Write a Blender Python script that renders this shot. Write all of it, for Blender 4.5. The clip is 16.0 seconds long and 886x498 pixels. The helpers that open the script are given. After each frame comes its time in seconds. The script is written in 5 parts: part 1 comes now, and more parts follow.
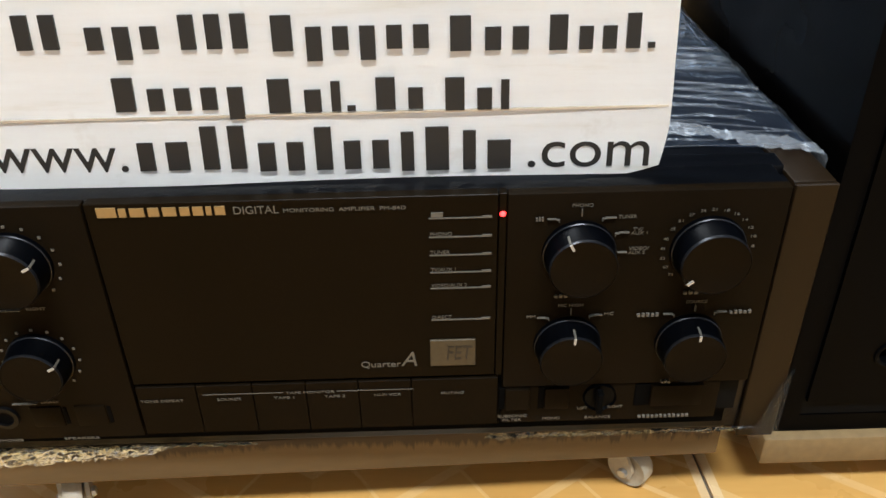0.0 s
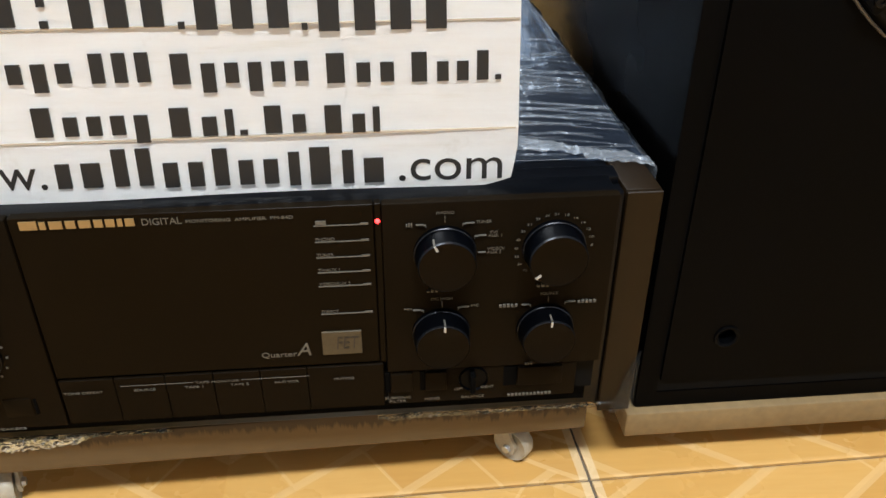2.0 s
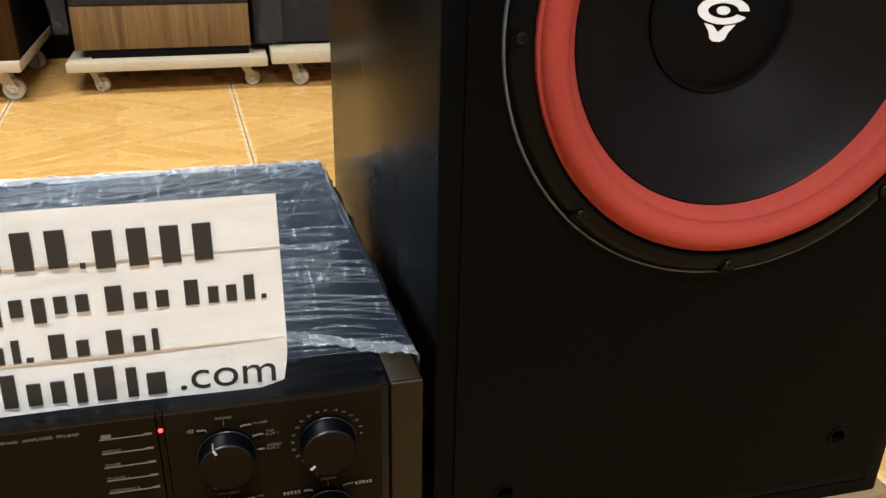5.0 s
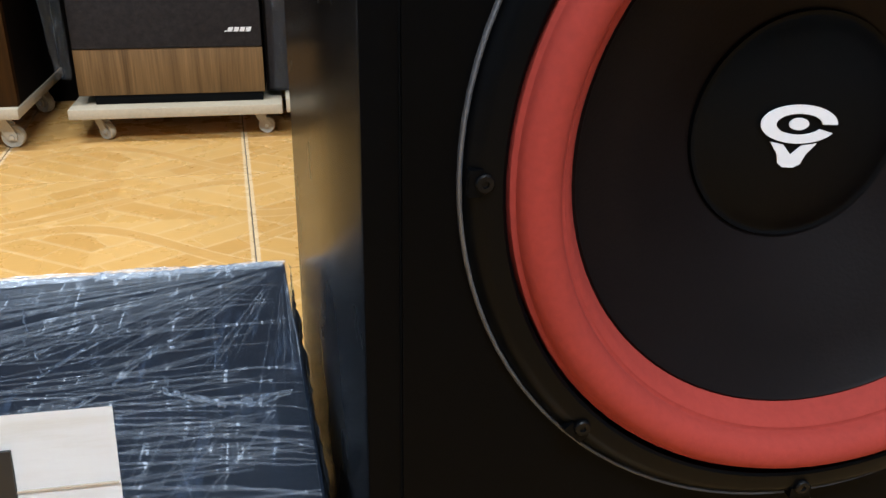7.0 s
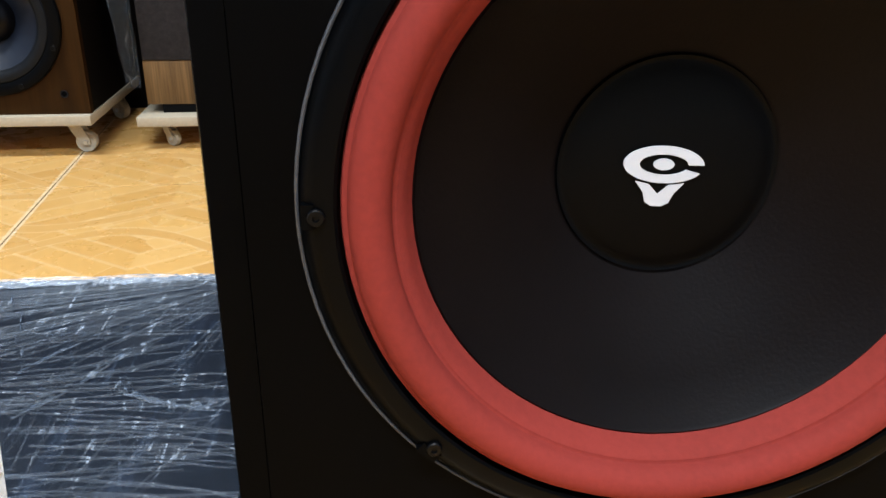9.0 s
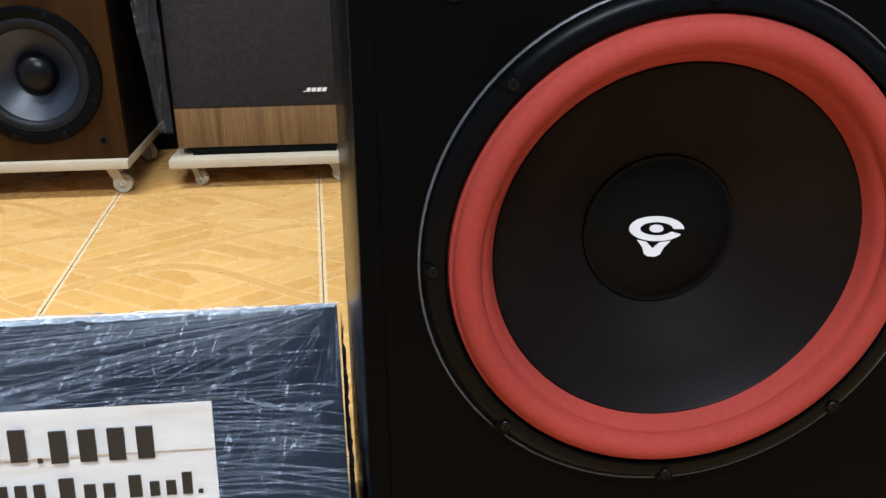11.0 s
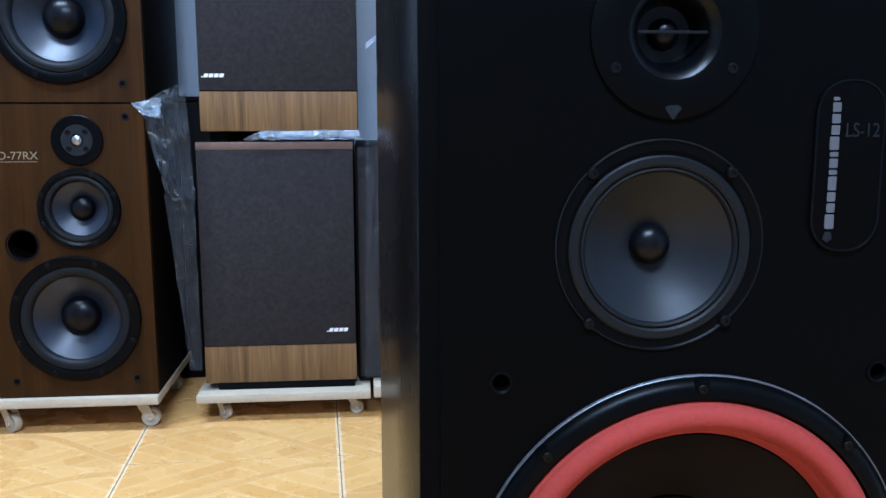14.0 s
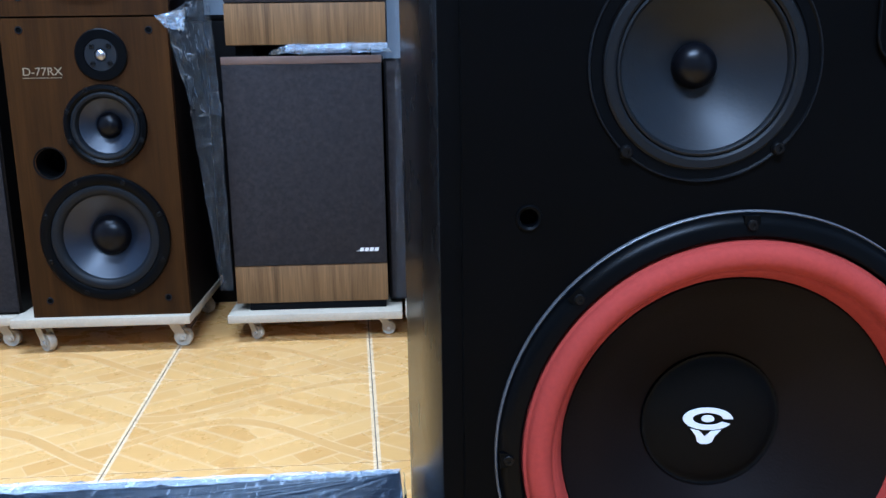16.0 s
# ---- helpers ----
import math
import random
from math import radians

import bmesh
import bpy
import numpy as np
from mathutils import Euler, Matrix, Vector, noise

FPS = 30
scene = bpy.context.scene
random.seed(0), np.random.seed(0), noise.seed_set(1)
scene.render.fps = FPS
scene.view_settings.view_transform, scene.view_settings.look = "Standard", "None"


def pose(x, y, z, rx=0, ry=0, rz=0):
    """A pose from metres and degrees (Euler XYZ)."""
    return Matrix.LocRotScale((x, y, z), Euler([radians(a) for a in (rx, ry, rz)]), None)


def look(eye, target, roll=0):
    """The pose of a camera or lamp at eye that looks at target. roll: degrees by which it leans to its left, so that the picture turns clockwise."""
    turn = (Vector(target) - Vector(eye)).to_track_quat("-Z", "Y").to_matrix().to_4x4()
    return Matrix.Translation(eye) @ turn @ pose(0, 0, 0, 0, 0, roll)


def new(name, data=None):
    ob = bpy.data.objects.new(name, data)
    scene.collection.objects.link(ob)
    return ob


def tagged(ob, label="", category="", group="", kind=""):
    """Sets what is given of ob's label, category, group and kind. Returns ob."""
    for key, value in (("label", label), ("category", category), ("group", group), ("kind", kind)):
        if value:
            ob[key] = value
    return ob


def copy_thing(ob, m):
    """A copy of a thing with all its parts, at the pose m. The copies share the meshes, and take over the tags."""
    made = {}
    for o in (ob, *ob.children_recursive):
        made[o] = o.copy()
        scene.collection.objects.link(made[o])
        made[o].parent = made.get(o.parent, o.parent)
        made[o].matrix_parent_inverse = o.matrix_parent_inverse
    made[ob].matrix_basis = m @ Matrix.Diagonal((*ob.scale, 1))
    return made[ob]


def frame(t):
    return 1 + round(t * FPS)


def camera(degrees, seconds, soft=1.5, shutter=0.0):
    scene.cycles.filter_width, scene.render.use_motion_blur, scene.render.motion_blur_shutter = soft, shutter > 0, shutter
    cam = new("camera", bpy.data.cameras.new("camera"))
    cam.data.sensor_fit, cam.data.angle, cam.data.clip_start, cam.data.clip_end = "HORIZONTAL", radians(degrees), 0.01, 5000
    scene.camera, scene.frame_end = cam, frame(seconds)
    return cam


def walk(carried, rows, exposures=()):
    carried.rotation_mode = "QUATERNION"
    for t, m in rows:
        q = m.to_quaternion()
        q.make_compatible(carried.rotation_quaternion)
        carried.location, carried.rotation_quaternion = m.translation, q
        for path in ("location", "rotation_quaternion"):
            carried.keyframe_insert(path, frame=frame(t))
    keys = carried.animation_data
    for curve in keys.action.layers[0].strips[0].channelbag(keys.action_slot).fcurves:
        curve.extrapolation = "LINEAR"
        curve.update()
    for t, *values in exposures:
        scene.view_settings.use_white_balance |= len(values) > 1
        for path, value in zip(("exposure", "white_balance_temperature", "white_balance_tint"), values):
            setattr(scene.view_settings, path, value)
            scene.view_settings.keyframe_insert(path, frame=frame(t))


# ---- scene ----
cam = camera(54.8, 16.0)
PATH = [
    (0, (0.034, 0.005, 0.4), (0.063, 1.675, -0.7), -1.0),
    (0.5, (0.03, 0.002, 0.398), (0.048, 1.676, -0.697), -1.0),
    (1, (0.036, -0.004, 0.405), (0.058, 1.67, -0.69), -0.9),
    (1.5, (0.055, -0.026, 0.415), (0.138, 1.642, -0.686), -0.1),
    (2, (0.063, -0.048, 0.431), (0.22, 1.623, -0.657), 0.3),
    (2.5, (0.068, -0.068, 0.456), (0.29, 1.619, -0.595), 0.3),
    (3, (0.08, -0.086, 0.473), (0.383, 1.616, -0.533), 0.3),
    (3.5, (0.086, -0.098, 0.486), (0.463, 1.611, -0.483), 0.5),
    (4, (0.09, -0.104, 0.491), (0.508, 1.62, -0.433), 0.9),
    (4.2, (0.092, -0.107, 0.503), (0.531, 1.621, -0.403), 1.1),
    (6.3, (0.161, 0.01, 0.504), (0.566, 1.793, -0.307), 2.4),
    (6.5, (0.162, 0.029, 0.506), (0.54, 1.821, -0.299), 2.2),
    (7, (0.201, 0.074, 0.507), (0.547, 1.873, -0.296), 0.9),
    (7.5, (0.252, 0.093, 0.508), (0.561, 1.895, -0.304), 0.7),
    (8, (0.291, 0.085, 0.5), (0.533, 1.894, -0.318), 0.9),
    (8.5, (0.289, 0.071, 0.514), (0.45, 1.895, -0.29), 1.1),
    (9, (0.29, 0.047, 0.524), (0.426, 1.88, -0.266), 0.2),
    (9.2, (0.292, 0.026, 0.528), (0.376, 1.868, -0.246), -1.0),
    (11.3, (0.223, -0.105, 0.616), (0.401, 1.749, -0.113), -0.7),
    (11.5, (0.219, -0.109, 0.626), (0.396, 1.753, -0.084), -1.0),
    (12, (0.213, -0.125, 0.648), (0.389, 1.76, 0.002), -1.1),
    (12.5, (0.21, -0.134, 0.672), (0.398, 1.77, 0.089), -0.5),
    (13, (0.204, -0.142, 0.69), (0.393, 1.784, 0.187), -0.2),
    (13.5, (0.188, -0.173, 0.726), (0.363, 1.78, 0.329), -0.1),
    (14, (0.192, -0.185, 0.737), (0.372, 1.783, 0.425), -0.1),
    (14.5, (0.195, -0.19, 0.74), (0.387, 1.78, 0.455), -0.3),
    (15, (0.2, -0.179, 0.717), (0.382, 1.79, 0.414), -0.9),
    (15.5, (0.201, -0.163, 0.689), (0.338, 1.798, 0.323), -1.2),
    (16, (0.203, -0.152, 0.656), (0.297, 1.799, 0.227), -0.9),
]
EXPOSURES = [(0, 0.06, 6400, 10), (2, 0.08, 6380, 10), (4.2, 0.08, 6800, 10), (6.3, 0.0, 6200, 10), (7.5, -0.15, 5650, 10), (8, -0.18, 5550, 10), (8.5, -0.10, 5800, 10), (9.2, -0.05, 5900, 10), (11.3, 0.0, 5650, 10), (12.5, -0.02, 4980, 10), (13.5, 0.0, 4920, 10), (14, 0.1, 4680, 10), (15, 0.2, 4600, 10), (16, 0.13, 4480, 10)]
walk(cam, [(t, look(eye, target, roll)) for t, eye, target, roll in PATH], EXPOSURES)

# ---- light: two ceiling fittings in a closed room ----
world = bpy.data.worlds.new("world")
scene.world = world
world.use_nodes = True
world.node_tree.nodes["Background"].inputs[0].default_value = (0.6, 0.7, 0.8, 1)
world.node_tree.nodes["Background"].inputs[1].default_value = 0.02
LAMPS = [((-0.85, 1.00, 2.72), 1.2, 0.30, 90.0), ((0.1, -0.95, 2.72), 1.2, 0.30, 124.0)]
for spot, lx, ly, watts in LAMPS:
    data = bpy.data.lights.new("tube_light", "AREA")
    data.shape, data.size, data.size_y, data.energy = "RECTANGLE", lx, ly, watts
    data.color = (0.90, 0.96, 1.0)
    lamp = new("tube_light", data)
    lamp.location = spot


# ---- materials ----
class Nodes:
    def __init__(self, name):
        self.mat = bpy.data.materials.new(name)
        self.mat.use_nodes = True
        self.tree = self.mat.node_tree
        self.bsdf = self.tree.nodes["Principled BSDF"]
        self.out = self.tree.nodes["Material Output"]
        self.coord = self.tree.nodes.new("ShaderNodeTexCoord")

    def add(self, kind, **links):
        node = self.tree.nodes.new(kind)
        for key, value in links.items():
            self.put(node.inputs[key.replace("_", " ")], value)
        return node

    def put(self, socket, value):
        if isinstance(value, bpy.types.NodeSocket):
            self.tree.links.new(value, socket)
        else:
            socket.default_value = value

    def math(self, op, a, b=0.0, c=0.0):
        node = self.tree.nodes.new("ShaderNodeMath")
        node.operation = op
        for n, v in enumerate((a, b, c)):
            self.put(node.inputs[n], v)
        return node.outputs[0]

    def mapped(self, scale=(1, 1, 1), turn=(0, 0, 0), what="Object"):
        node = self.tree.nodes.new("ShaderNodeMapping")
        node.inputs["Scale"].default_value = scale
        node.inputs["Rotation"].default_value = [radians(a) for a in turn]
        self.tree.links.new(self.coord.outputs[what], node.inputs["Vector"])
        return node.outputs[0]

    def noise(self, scale, detail=4.0, rough=0.55, vector=None, distort=0.0):
        node = self.tree.nodes.new("ShaderNodeTexNoise")
        node.inputs["Scale"].default_value, node.inputs["Detail"].default_value = scale, detail
        node.inputs["Roughness"].default_value, node.inputs["Distortion"].default_value = rough, distort
        self.tree.links.new(vector or self.coord.outputs["Object"], node.inputs["Vector"])
        return node.outputs["Fac"]

    def ramp(self, fac, stops):
        node = self.tree.nodes.new("ShaderNodeValToRGB")
        els = node.color_ramp.elements
        for n, (at, col) in enumerate(stops):
            el = els[n] if n < 2 else els.new(at)
            el.position, el.color = at, (*col, 1) if len(col) == 3 else col
        self.tree.links.new(fac, node.inputs["Fac"])
        return node.outputs["Color"]

    def mix(self, fac, a, b, kind="MIX"):
        node = self.tree.nodes.new("ShaderNodeMix")
        node.data_type, node.blend_type = "RGBA", kind
        self.put(node.inputs[0], fac)
        for n, v in ((6, a), (7, b)):
            self.put(node.inputs[n], v if isinstance(v, bpy.types.NodeSocket) else (*v, 1))
        return node.outputs[2]

    def bump(self, height, strength=0.3, distance=0.001):
        node = self.add("ShaderNodeBump", Strength=strength, Distance=distance, Height=height)
        self.tree.links.new(node.outputs[0], self.bsdf.inputs["Normal"])

    def set(self, **values):
        for key, value in values.items():
            self.put(self.bsdf.inputs[key.replace("_", " ")], value)
        return self


def plain(name, colour, rough=0.5, metal=0.0, spread=0.25, grain=60.0, bump=0.15, spec=0.5, coat=0.0):
    """A surface of one colour with stains, fine grain and slight relief."""
    m = Nodes(name)
    lo = tuple(c * (1 - spread) for c in colour)
    hi = tuple(min(1, c * (1 + spread)) for c in colour)
    big, fine = m.noise(grain * 0.15), m.noise(grain * 6, 3)
    col = m.ramp(m.math("ADD", m.math("MULTIPLY", big, 0.6), m.math("MULTIPLY", fine, 0.4)), [(0.3, lo), (0.7, hi)])
    m.set(Base_Color=col, Metallic=metal, Specular_IOR_Level=spec, Coat_Weight=coat)
    m.set(Roughness=m.math("ADD", rough - 0.06, m.math("MULTIPLY", big, 0.12)))
    if bump:
        m.bump(fine, bump, 0.0004)
    return m.mat


def woodgrain(name, light, dark, turn, rough=0.4, scale=1.0, spec=0.2):
    """Straight-grained veneer; the grain runs along the axis that turn brings to z."""
    m = Nodes(name)
    v = m.mapped((scale * 16, scale * 16, scale * 0.9), turn)
    broad = m.noise(1.6, 5, 0.6, v, 0.6)
    v2 = m.mapped((scale * 160, scale * 160, scale * 3), turn)
    pores = m.noise(2.0, 3, 0.6, v2)
    col = m.ramp(m.math("ADD", m.math("MULTIPLY", broad, 0.7), m.math("MULTIPLY", pores, 0.3)),
                 [(0.32, dark), (0.5, tuple((a + b) / 2 for a, b in zip(light, dark))), (0.68, light)])
    m.set(Base_Color=col, Roughness=m.math("ADD", rough, m.math("MULTIPLY", pores, 0.15)), Specular_IOR_Level=spec)
    m.bump(pores, 0.12, 0.0005)
    return m.mat


def tile_print():
    """Glazed tile with a printed parquet of slanted boards, crossed by wavy pale bands."""
    m = Nodes("parquet_tile")
    sep = m.add("ShaderNodeSeparateXYZ", Vector=m.coord.outputs["Object"])
    x, y = sep.outputs[0], sep.outputs[1]
    info = m.tree.nodes.new("ShaderNodeObjectInfo")
    # four quarter fields, each laid with boards at its own slant
    sx, sy = m.math("SIGN", x), m.math("SIGN", y)
    side = m.math("MULTIPLY", sx, sy)
    across = m.math("ADD", m.math("MULTIPLY", y, 0.83), m.math("MULTIPLY", m.math("MULTIPLY", x, side), 0.56))
    along = m.math("SUBTRACT", m.math("MULTIPLY", x, 0.83), m.math("MULTIPLY", m.math("MULTIPLY", y, side), 0.56))
    board = m.math("MULTIPLY", across, 21.0)
    row = m.math("FLOOR", board)
    edge = m.math("ABSOLUTE", m.math("SUBTRACT", m.math("FRACT", board), 0.5))
    shift = m.math("ADD", m.math("MULTIPLY", along, 7.0), m.math("MULTIPLY", row, 0.37))
    cell = m.math("FLOOR", shift)
    butt = m.math("ABSOLUTE", m.math("SUBTRACT", m.math("FRACT", shift), 0.5))
    key = m.add("ShaderNodeCombineXYZ", X=row, Y=cell, Z=m.math("MULTIPLY", side, 3.0))
    white = m.tree.nodes.new("ShaderNodeTexWhiteNoise")
    m.tree.links.new(key.outputs[0], white.inputs["Vector"])
    tone = white.outputs["Value"]
    joint = m.math("MAXIMUM", m.math("GREATER_THAN", edge, 0.435), m.math("GREATER_THAN", butt, 0.492))
    # wavy bands
    wave = m.math("MULTIPLY", m.math("SINE", m.math("MULTIPLY", x, 8.0)), 0.085)
    wave2 = m.math("MULTIPLY", m.math("SINE", m.math("ADD", m.math("MULTIPLY", x, 9.0), 2.0)), 0.095)
    d1 = m.math("ABSOLUTE", m.math("SUBTRACT", m.math("SUBTRACT", y, wave), 0.085))
    d2 = m.math("ABSOLUTE", m.math("SUBTRACT", m.math("SUBTRACT", y, wave2), -0.115))
    band = m.math("LESS_THAN", m.math("MINIMUM", d1, d2), 0.016)
    rim = m.math("LESS_THAN", m.math("ABSOLUTE", m.math("SUBTRACT", m.math("MINIMUM", d1, d2), 0.016)), 0.0022)
    grain = m.noise(9.0, 4, 0.6, m.mapped((3, 26, 1), (0, 0, 33)))
    base = m.ramp(m.math("ADD", m.math("MULTIPLY", tone, 0.55), m.math("MULTIPLY", grain, 0.45)),
                  [(0.2, (0.555, 0.300, 0.080)), (0.5, (0.615, 0.350, 0.100)), (0.8, (0.67, 0.40, 0.130))])
    base = m.mix(m.math("MULTIPLY", joint, 0.42), base, (0.78, 0.55, 0.27))
    base = m.mix(band, base, m.mix(grain, (0.54, 0.285, 0.075), (0.62, 0.365, 0.115)))
    base = m.mix(m.math("MULTIPLY", rim, 0.5), base, (0.78, 0.55, 0.27))
    rim_u = m.math("ABSOLUTE", m.math("ADD", x, m.math("MULTIPLY", y, 0.0529)))
    rim_v = m.math("ABSOLUTE", m.math("SUBTRACT", y, m.math("MULTIPLY", x, 0.0166)))
    pale = m.math("ADD", m.math("GREATER_THAN", rim_u, 0.2195), m.math("MULTIPLY", m.math("GREATER_THAN", rim_v, 0.2088), 0.12))
    base = m.mix(m.math("MULTIPLY", pale, 0.55), base, (0.80, 0.66, 0.43))
    cloud = m.noise(3.0, 3)
    base = m.mix(m.math("MULTIPLY", cloud, 0.25), base, (0.52, 0.25, 0.07))
    m.set(Base_Color=base, Roughness=m.math("ADD", 0.2, m.math("MULTIPLY", m.noise(14), 0.16)), Specular_IOR_Level=0.5)
    m.bump(m.noise(40, 3), 0.06, 0.0006)
    return m.mat


def film_material(name, haze=0.03, streak=30.0, turn=0.0, white=0.25, gloss=1.45, relief=0.25, soft=0.13, tint=(0.78, 0.84, 0.91)):
    """Clear stretch film: see-through, glossy, whitened along its creases."""
    m = Nodes(name)
    v = m.mapped((streak, streak * 0.12, streak), (0, 0, turn))
    crease = m.noise(2.2, 6, 0.7, v, 1.2)
    fold = m.ramp(crease, [(0.56, (0, 0, 0)), (0.74, (1, 1, 1))])
    bump = m.add("ShaderNodeBump", Strength=relief, Distance=0.002, Height=crease)
    clear = m.tree.nodes.new("ShaderNodeBsdfTransparent")
    # bluish gloss colour stands in for cool reflections
    shine = m.add("ShaderNodeBsdfGlossy", Roughness=soft, Color=(0.72, 0.84, 1, 1), Normal=bump.outputs[0])
    fres = m.add("ShaderNodeFresnel", IOR=gloss, Normal=bump.outputs[0])
    first = m.tree.nodes.new("ShaderNodeMixShader")
    m.tree.links.new(fres.outputs[0], first.inputs[0])
    m.tree.links.new(clear.outputs[0], first.inputs[1])
    m.tree.links.new(shine.outputs[0], first.inputs[2])
    m.set(Base_Color=(*tint, 1), Roughness=0.2)
    second = m.tree.nodes.new("ShaderNodeMixShader")
    m.tree.links.new(m.math("ADD", haze, m.math("MULTIPLY", fold, white)), second.inputs[0])
    m.tree.links.new(first.outputs[0], second.inputs[1])
    m.tree.links.new(m.bsdf.outputs[0], second.inputs[2])
    m.tree.links.new(second.outputs[0], m.out.inputs["Surface"])
    return m.mat


def glow(name, colour, strength):
    m = Nodes(name)
    m.set(Base_Color=(*colour, 1), Emission_Color=(*colour, 1), Emission_Strength=strength)
    return m.mat


def sign_paper():
    """White paper strips, yellowed and smudged, with long faint wrinkles."""
    m = Nodes("sign_paper")
    smear = m.noise(3.0, 5, 0.65, m.mapped((4, 4, 40)))
    spot = m.noise(28.0, 5, 0.7)
    base = m.ramp(smear, [(0.35, (0.90, 0.885, 0.86)), (0.58, (0.87, 0.845, 0.81)), (0.75, (0.80, 0.76, 0.69))])
    base = m.mix(m.ramp(spot, [(0.62, (0, 0, 0)), (0.80, (0.35, 0.35, 0.35))]), base, (0.55, 0.47, 0.36))
    m.set(Base_Color=base, Roughness=m.math("ADD", 0.42, m.math("MULTIPLY", smear, 0.25)))
    m.bump(m.noise(3.0, 4, 0.6, m.mapped((5, 5, 22))), 0.2, 0.002)
    return m.mat


def streaked_board():
    """Raw board with dark streaks that run down from its upper edge."""
    m = Nodes("streaked_board")
    sep = m.add("ShaderNodeSeparateXYZ", Vector=m.coord.outputs["Object"])
    grain = m.noise(12.0, 5, 0.6, m.mapped((1, 6, 6)))
    base = m.ramp(grain, [(0.3, (0.100, 0.064, 0.026)), (0.7, (0.135, 0.087, 0.037))])
    fringe = m.noise(30.0, 4, 0.65, m.mapped((11, 11, 0.25)))
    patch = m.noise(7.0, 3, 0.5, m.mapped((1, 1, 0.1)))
    reach = m.math("SUBTRACT", 0.0668, m.math("MULTIPLY", m.math("MULTIPLY", fringe, patch), 0.042))
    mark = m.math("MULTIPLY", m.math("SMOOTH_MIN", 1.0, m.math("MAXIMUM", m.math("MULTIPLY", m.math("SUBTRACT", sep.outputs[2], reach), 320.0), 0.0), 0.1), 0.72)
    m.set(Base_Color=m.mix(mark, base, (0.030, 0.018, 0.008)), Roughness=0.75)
    m.bump(grain, 0.3, 0.0006)
    return m.mat


def cloth_weave():
    m = Nodes("grille_cloth")
    wx = m.add("ShaderNodeTexWave", Vector=m.mapped((1, 1, 1)), Scale=260.0)
    wz = m.add("ShaderNodeTexWave", Vector=m.mapped((1, 1, 1), (0, 90, 0)), Scale=260.0)
    weave = m.math("MULTIPLY", wx.outputs["Fac"], wz.outputs["Fac"])
    slub = m.noise(110, 5, 0.7)
    col = m.ramp(m.math("ADD", m.math("MULTIPLY", slub, 0.7), m.math("MULTIPLY", weave, 0.3)),
                 [(0.3, (0.0155, 0.0136, 0.0138)), (0.72, (0.037, 0.0318, 0.0315))])
    m.set(Base_Color=col, Roughness=0.95, Specular_IOR_Level=0.15)
    m.bump(weave, 0.2, 0.0006)
    return m.mat


M_TILE = tile_print()
M_GROUT = plain("grout", (0.13, 0.10, 0.07), 0.85, spread=0.4)
M_WALL = plain("wall_paint", (0.36, 0.40, 0.45), 0.75, spread=0.05, grain=20)
M_CEIL = plain("ceiling_paint", (0.8, 0.8, 0.78), 0.8, spread=0.03, grain=15)
M_FIT = plain("lamp_housing", (0.8, 0.8, 0.8), 0.4, spread=0.03)
M_DIFF = glow("lamp_diffuser", (1.0, 0.97, 0.93), 3.0)
M_VINYL = plain("black_vinyl", (0.0007, 0.0006, 0.0006), 0.27, spread=0.25, grain=40, bump=0.04, spec=0.085)
M_BAFFLE = plain("black_baffle", (0.00115, 0.00115, 0.0013), 0.5, spread=0.3, grain=40, bump=0.2, spec=0.035)
M_GROOVE = plain("groove_black", (0.0015, 0.0015, 0.0015), 0.8, spec=0.1)
M_RED = plain("red_foam", (0.255, 0.034, 0.025), 0.8, spread=0.16, grain=50, bump=0.5, spec=0.15)
M_CONE = plain("black_cone_paper", (0.0036, 0.0022, 0.0022), 0.55, spread=0.35, grain=90, bump=0.4, spec=0.10)
M_CAP = plain("black_dust_cap", (0.0007, 0.0010, 0.0014), 0.5, spread=0.2, grain=60, bump=0.25, spec=0.08)
M_RING = plain("black_cast_ring", (0.0009, 0.0011, 0.0015), 0.36, spread=0.2, grain=60, bump=0.05, spec=0.07)
M_RIM = plain("worn_rim", (0.115, 0.118, 0.128), 0.42, metal=0.45, spread=0.35)
M_STEEL = plain("dark_screw_steel", (0.0015, 0.0015, 0.0018), 0.45, metal=0.0, spec=0.14)
M_GREYCONE = plain("grey_cone", (0.0058, 0.0074, 0.0102), 0.45, spread=0.15, grain=70, bump=0.2, spec=0.25)
M_GREYRING = plain("grey_rubber_ring", (0.0055, 0.0062, 0.0075), 0.5, spread=0.15, spec=0.15)
M_DOME = plain("glossy_black_dome", (0.002, 0.002, 0.003), 0.30, spread=0.1, bump=0.03, spec=0.16)
M_WHITE = plain("white_print", (0.64, 0.66, 0.70), 0.5, spread=0.04)
M_AMP = plain("amp_black_metal", (0.0060, 0.0038, 0.0018), 0.5, spread=0.25, grain=80, bump=0.12, spec=0.03)
M_AMPTOP = plain("amp_cover_black", (0.0018, 0.0022, 0.0032), 0.3, spread=0.25, grain=80, bump=0.2, spec=0.16)
M_PANEL = plain("amp_centre_panel", (0.0058, 0.0037, 0.0018), 0.3, spread=0.2, grain=60, bump=0.05, spec=0.03)
M_KNOB = plain("knob_black", (0.0007, 0.0009, 0.0015), 0.36, spread=0.2, grain=120, bump=0.1, spec=0.045)
M_PRINT = plain("panel_print", (0.095, 0.088, 0.074), 0.6, spread=0.15, spec=0.3)
M_GOLD = plain("gold_print", (0.25, 0.17, 0.075), 0.35, metal=0.3, spread=0.15, spec=0.5)
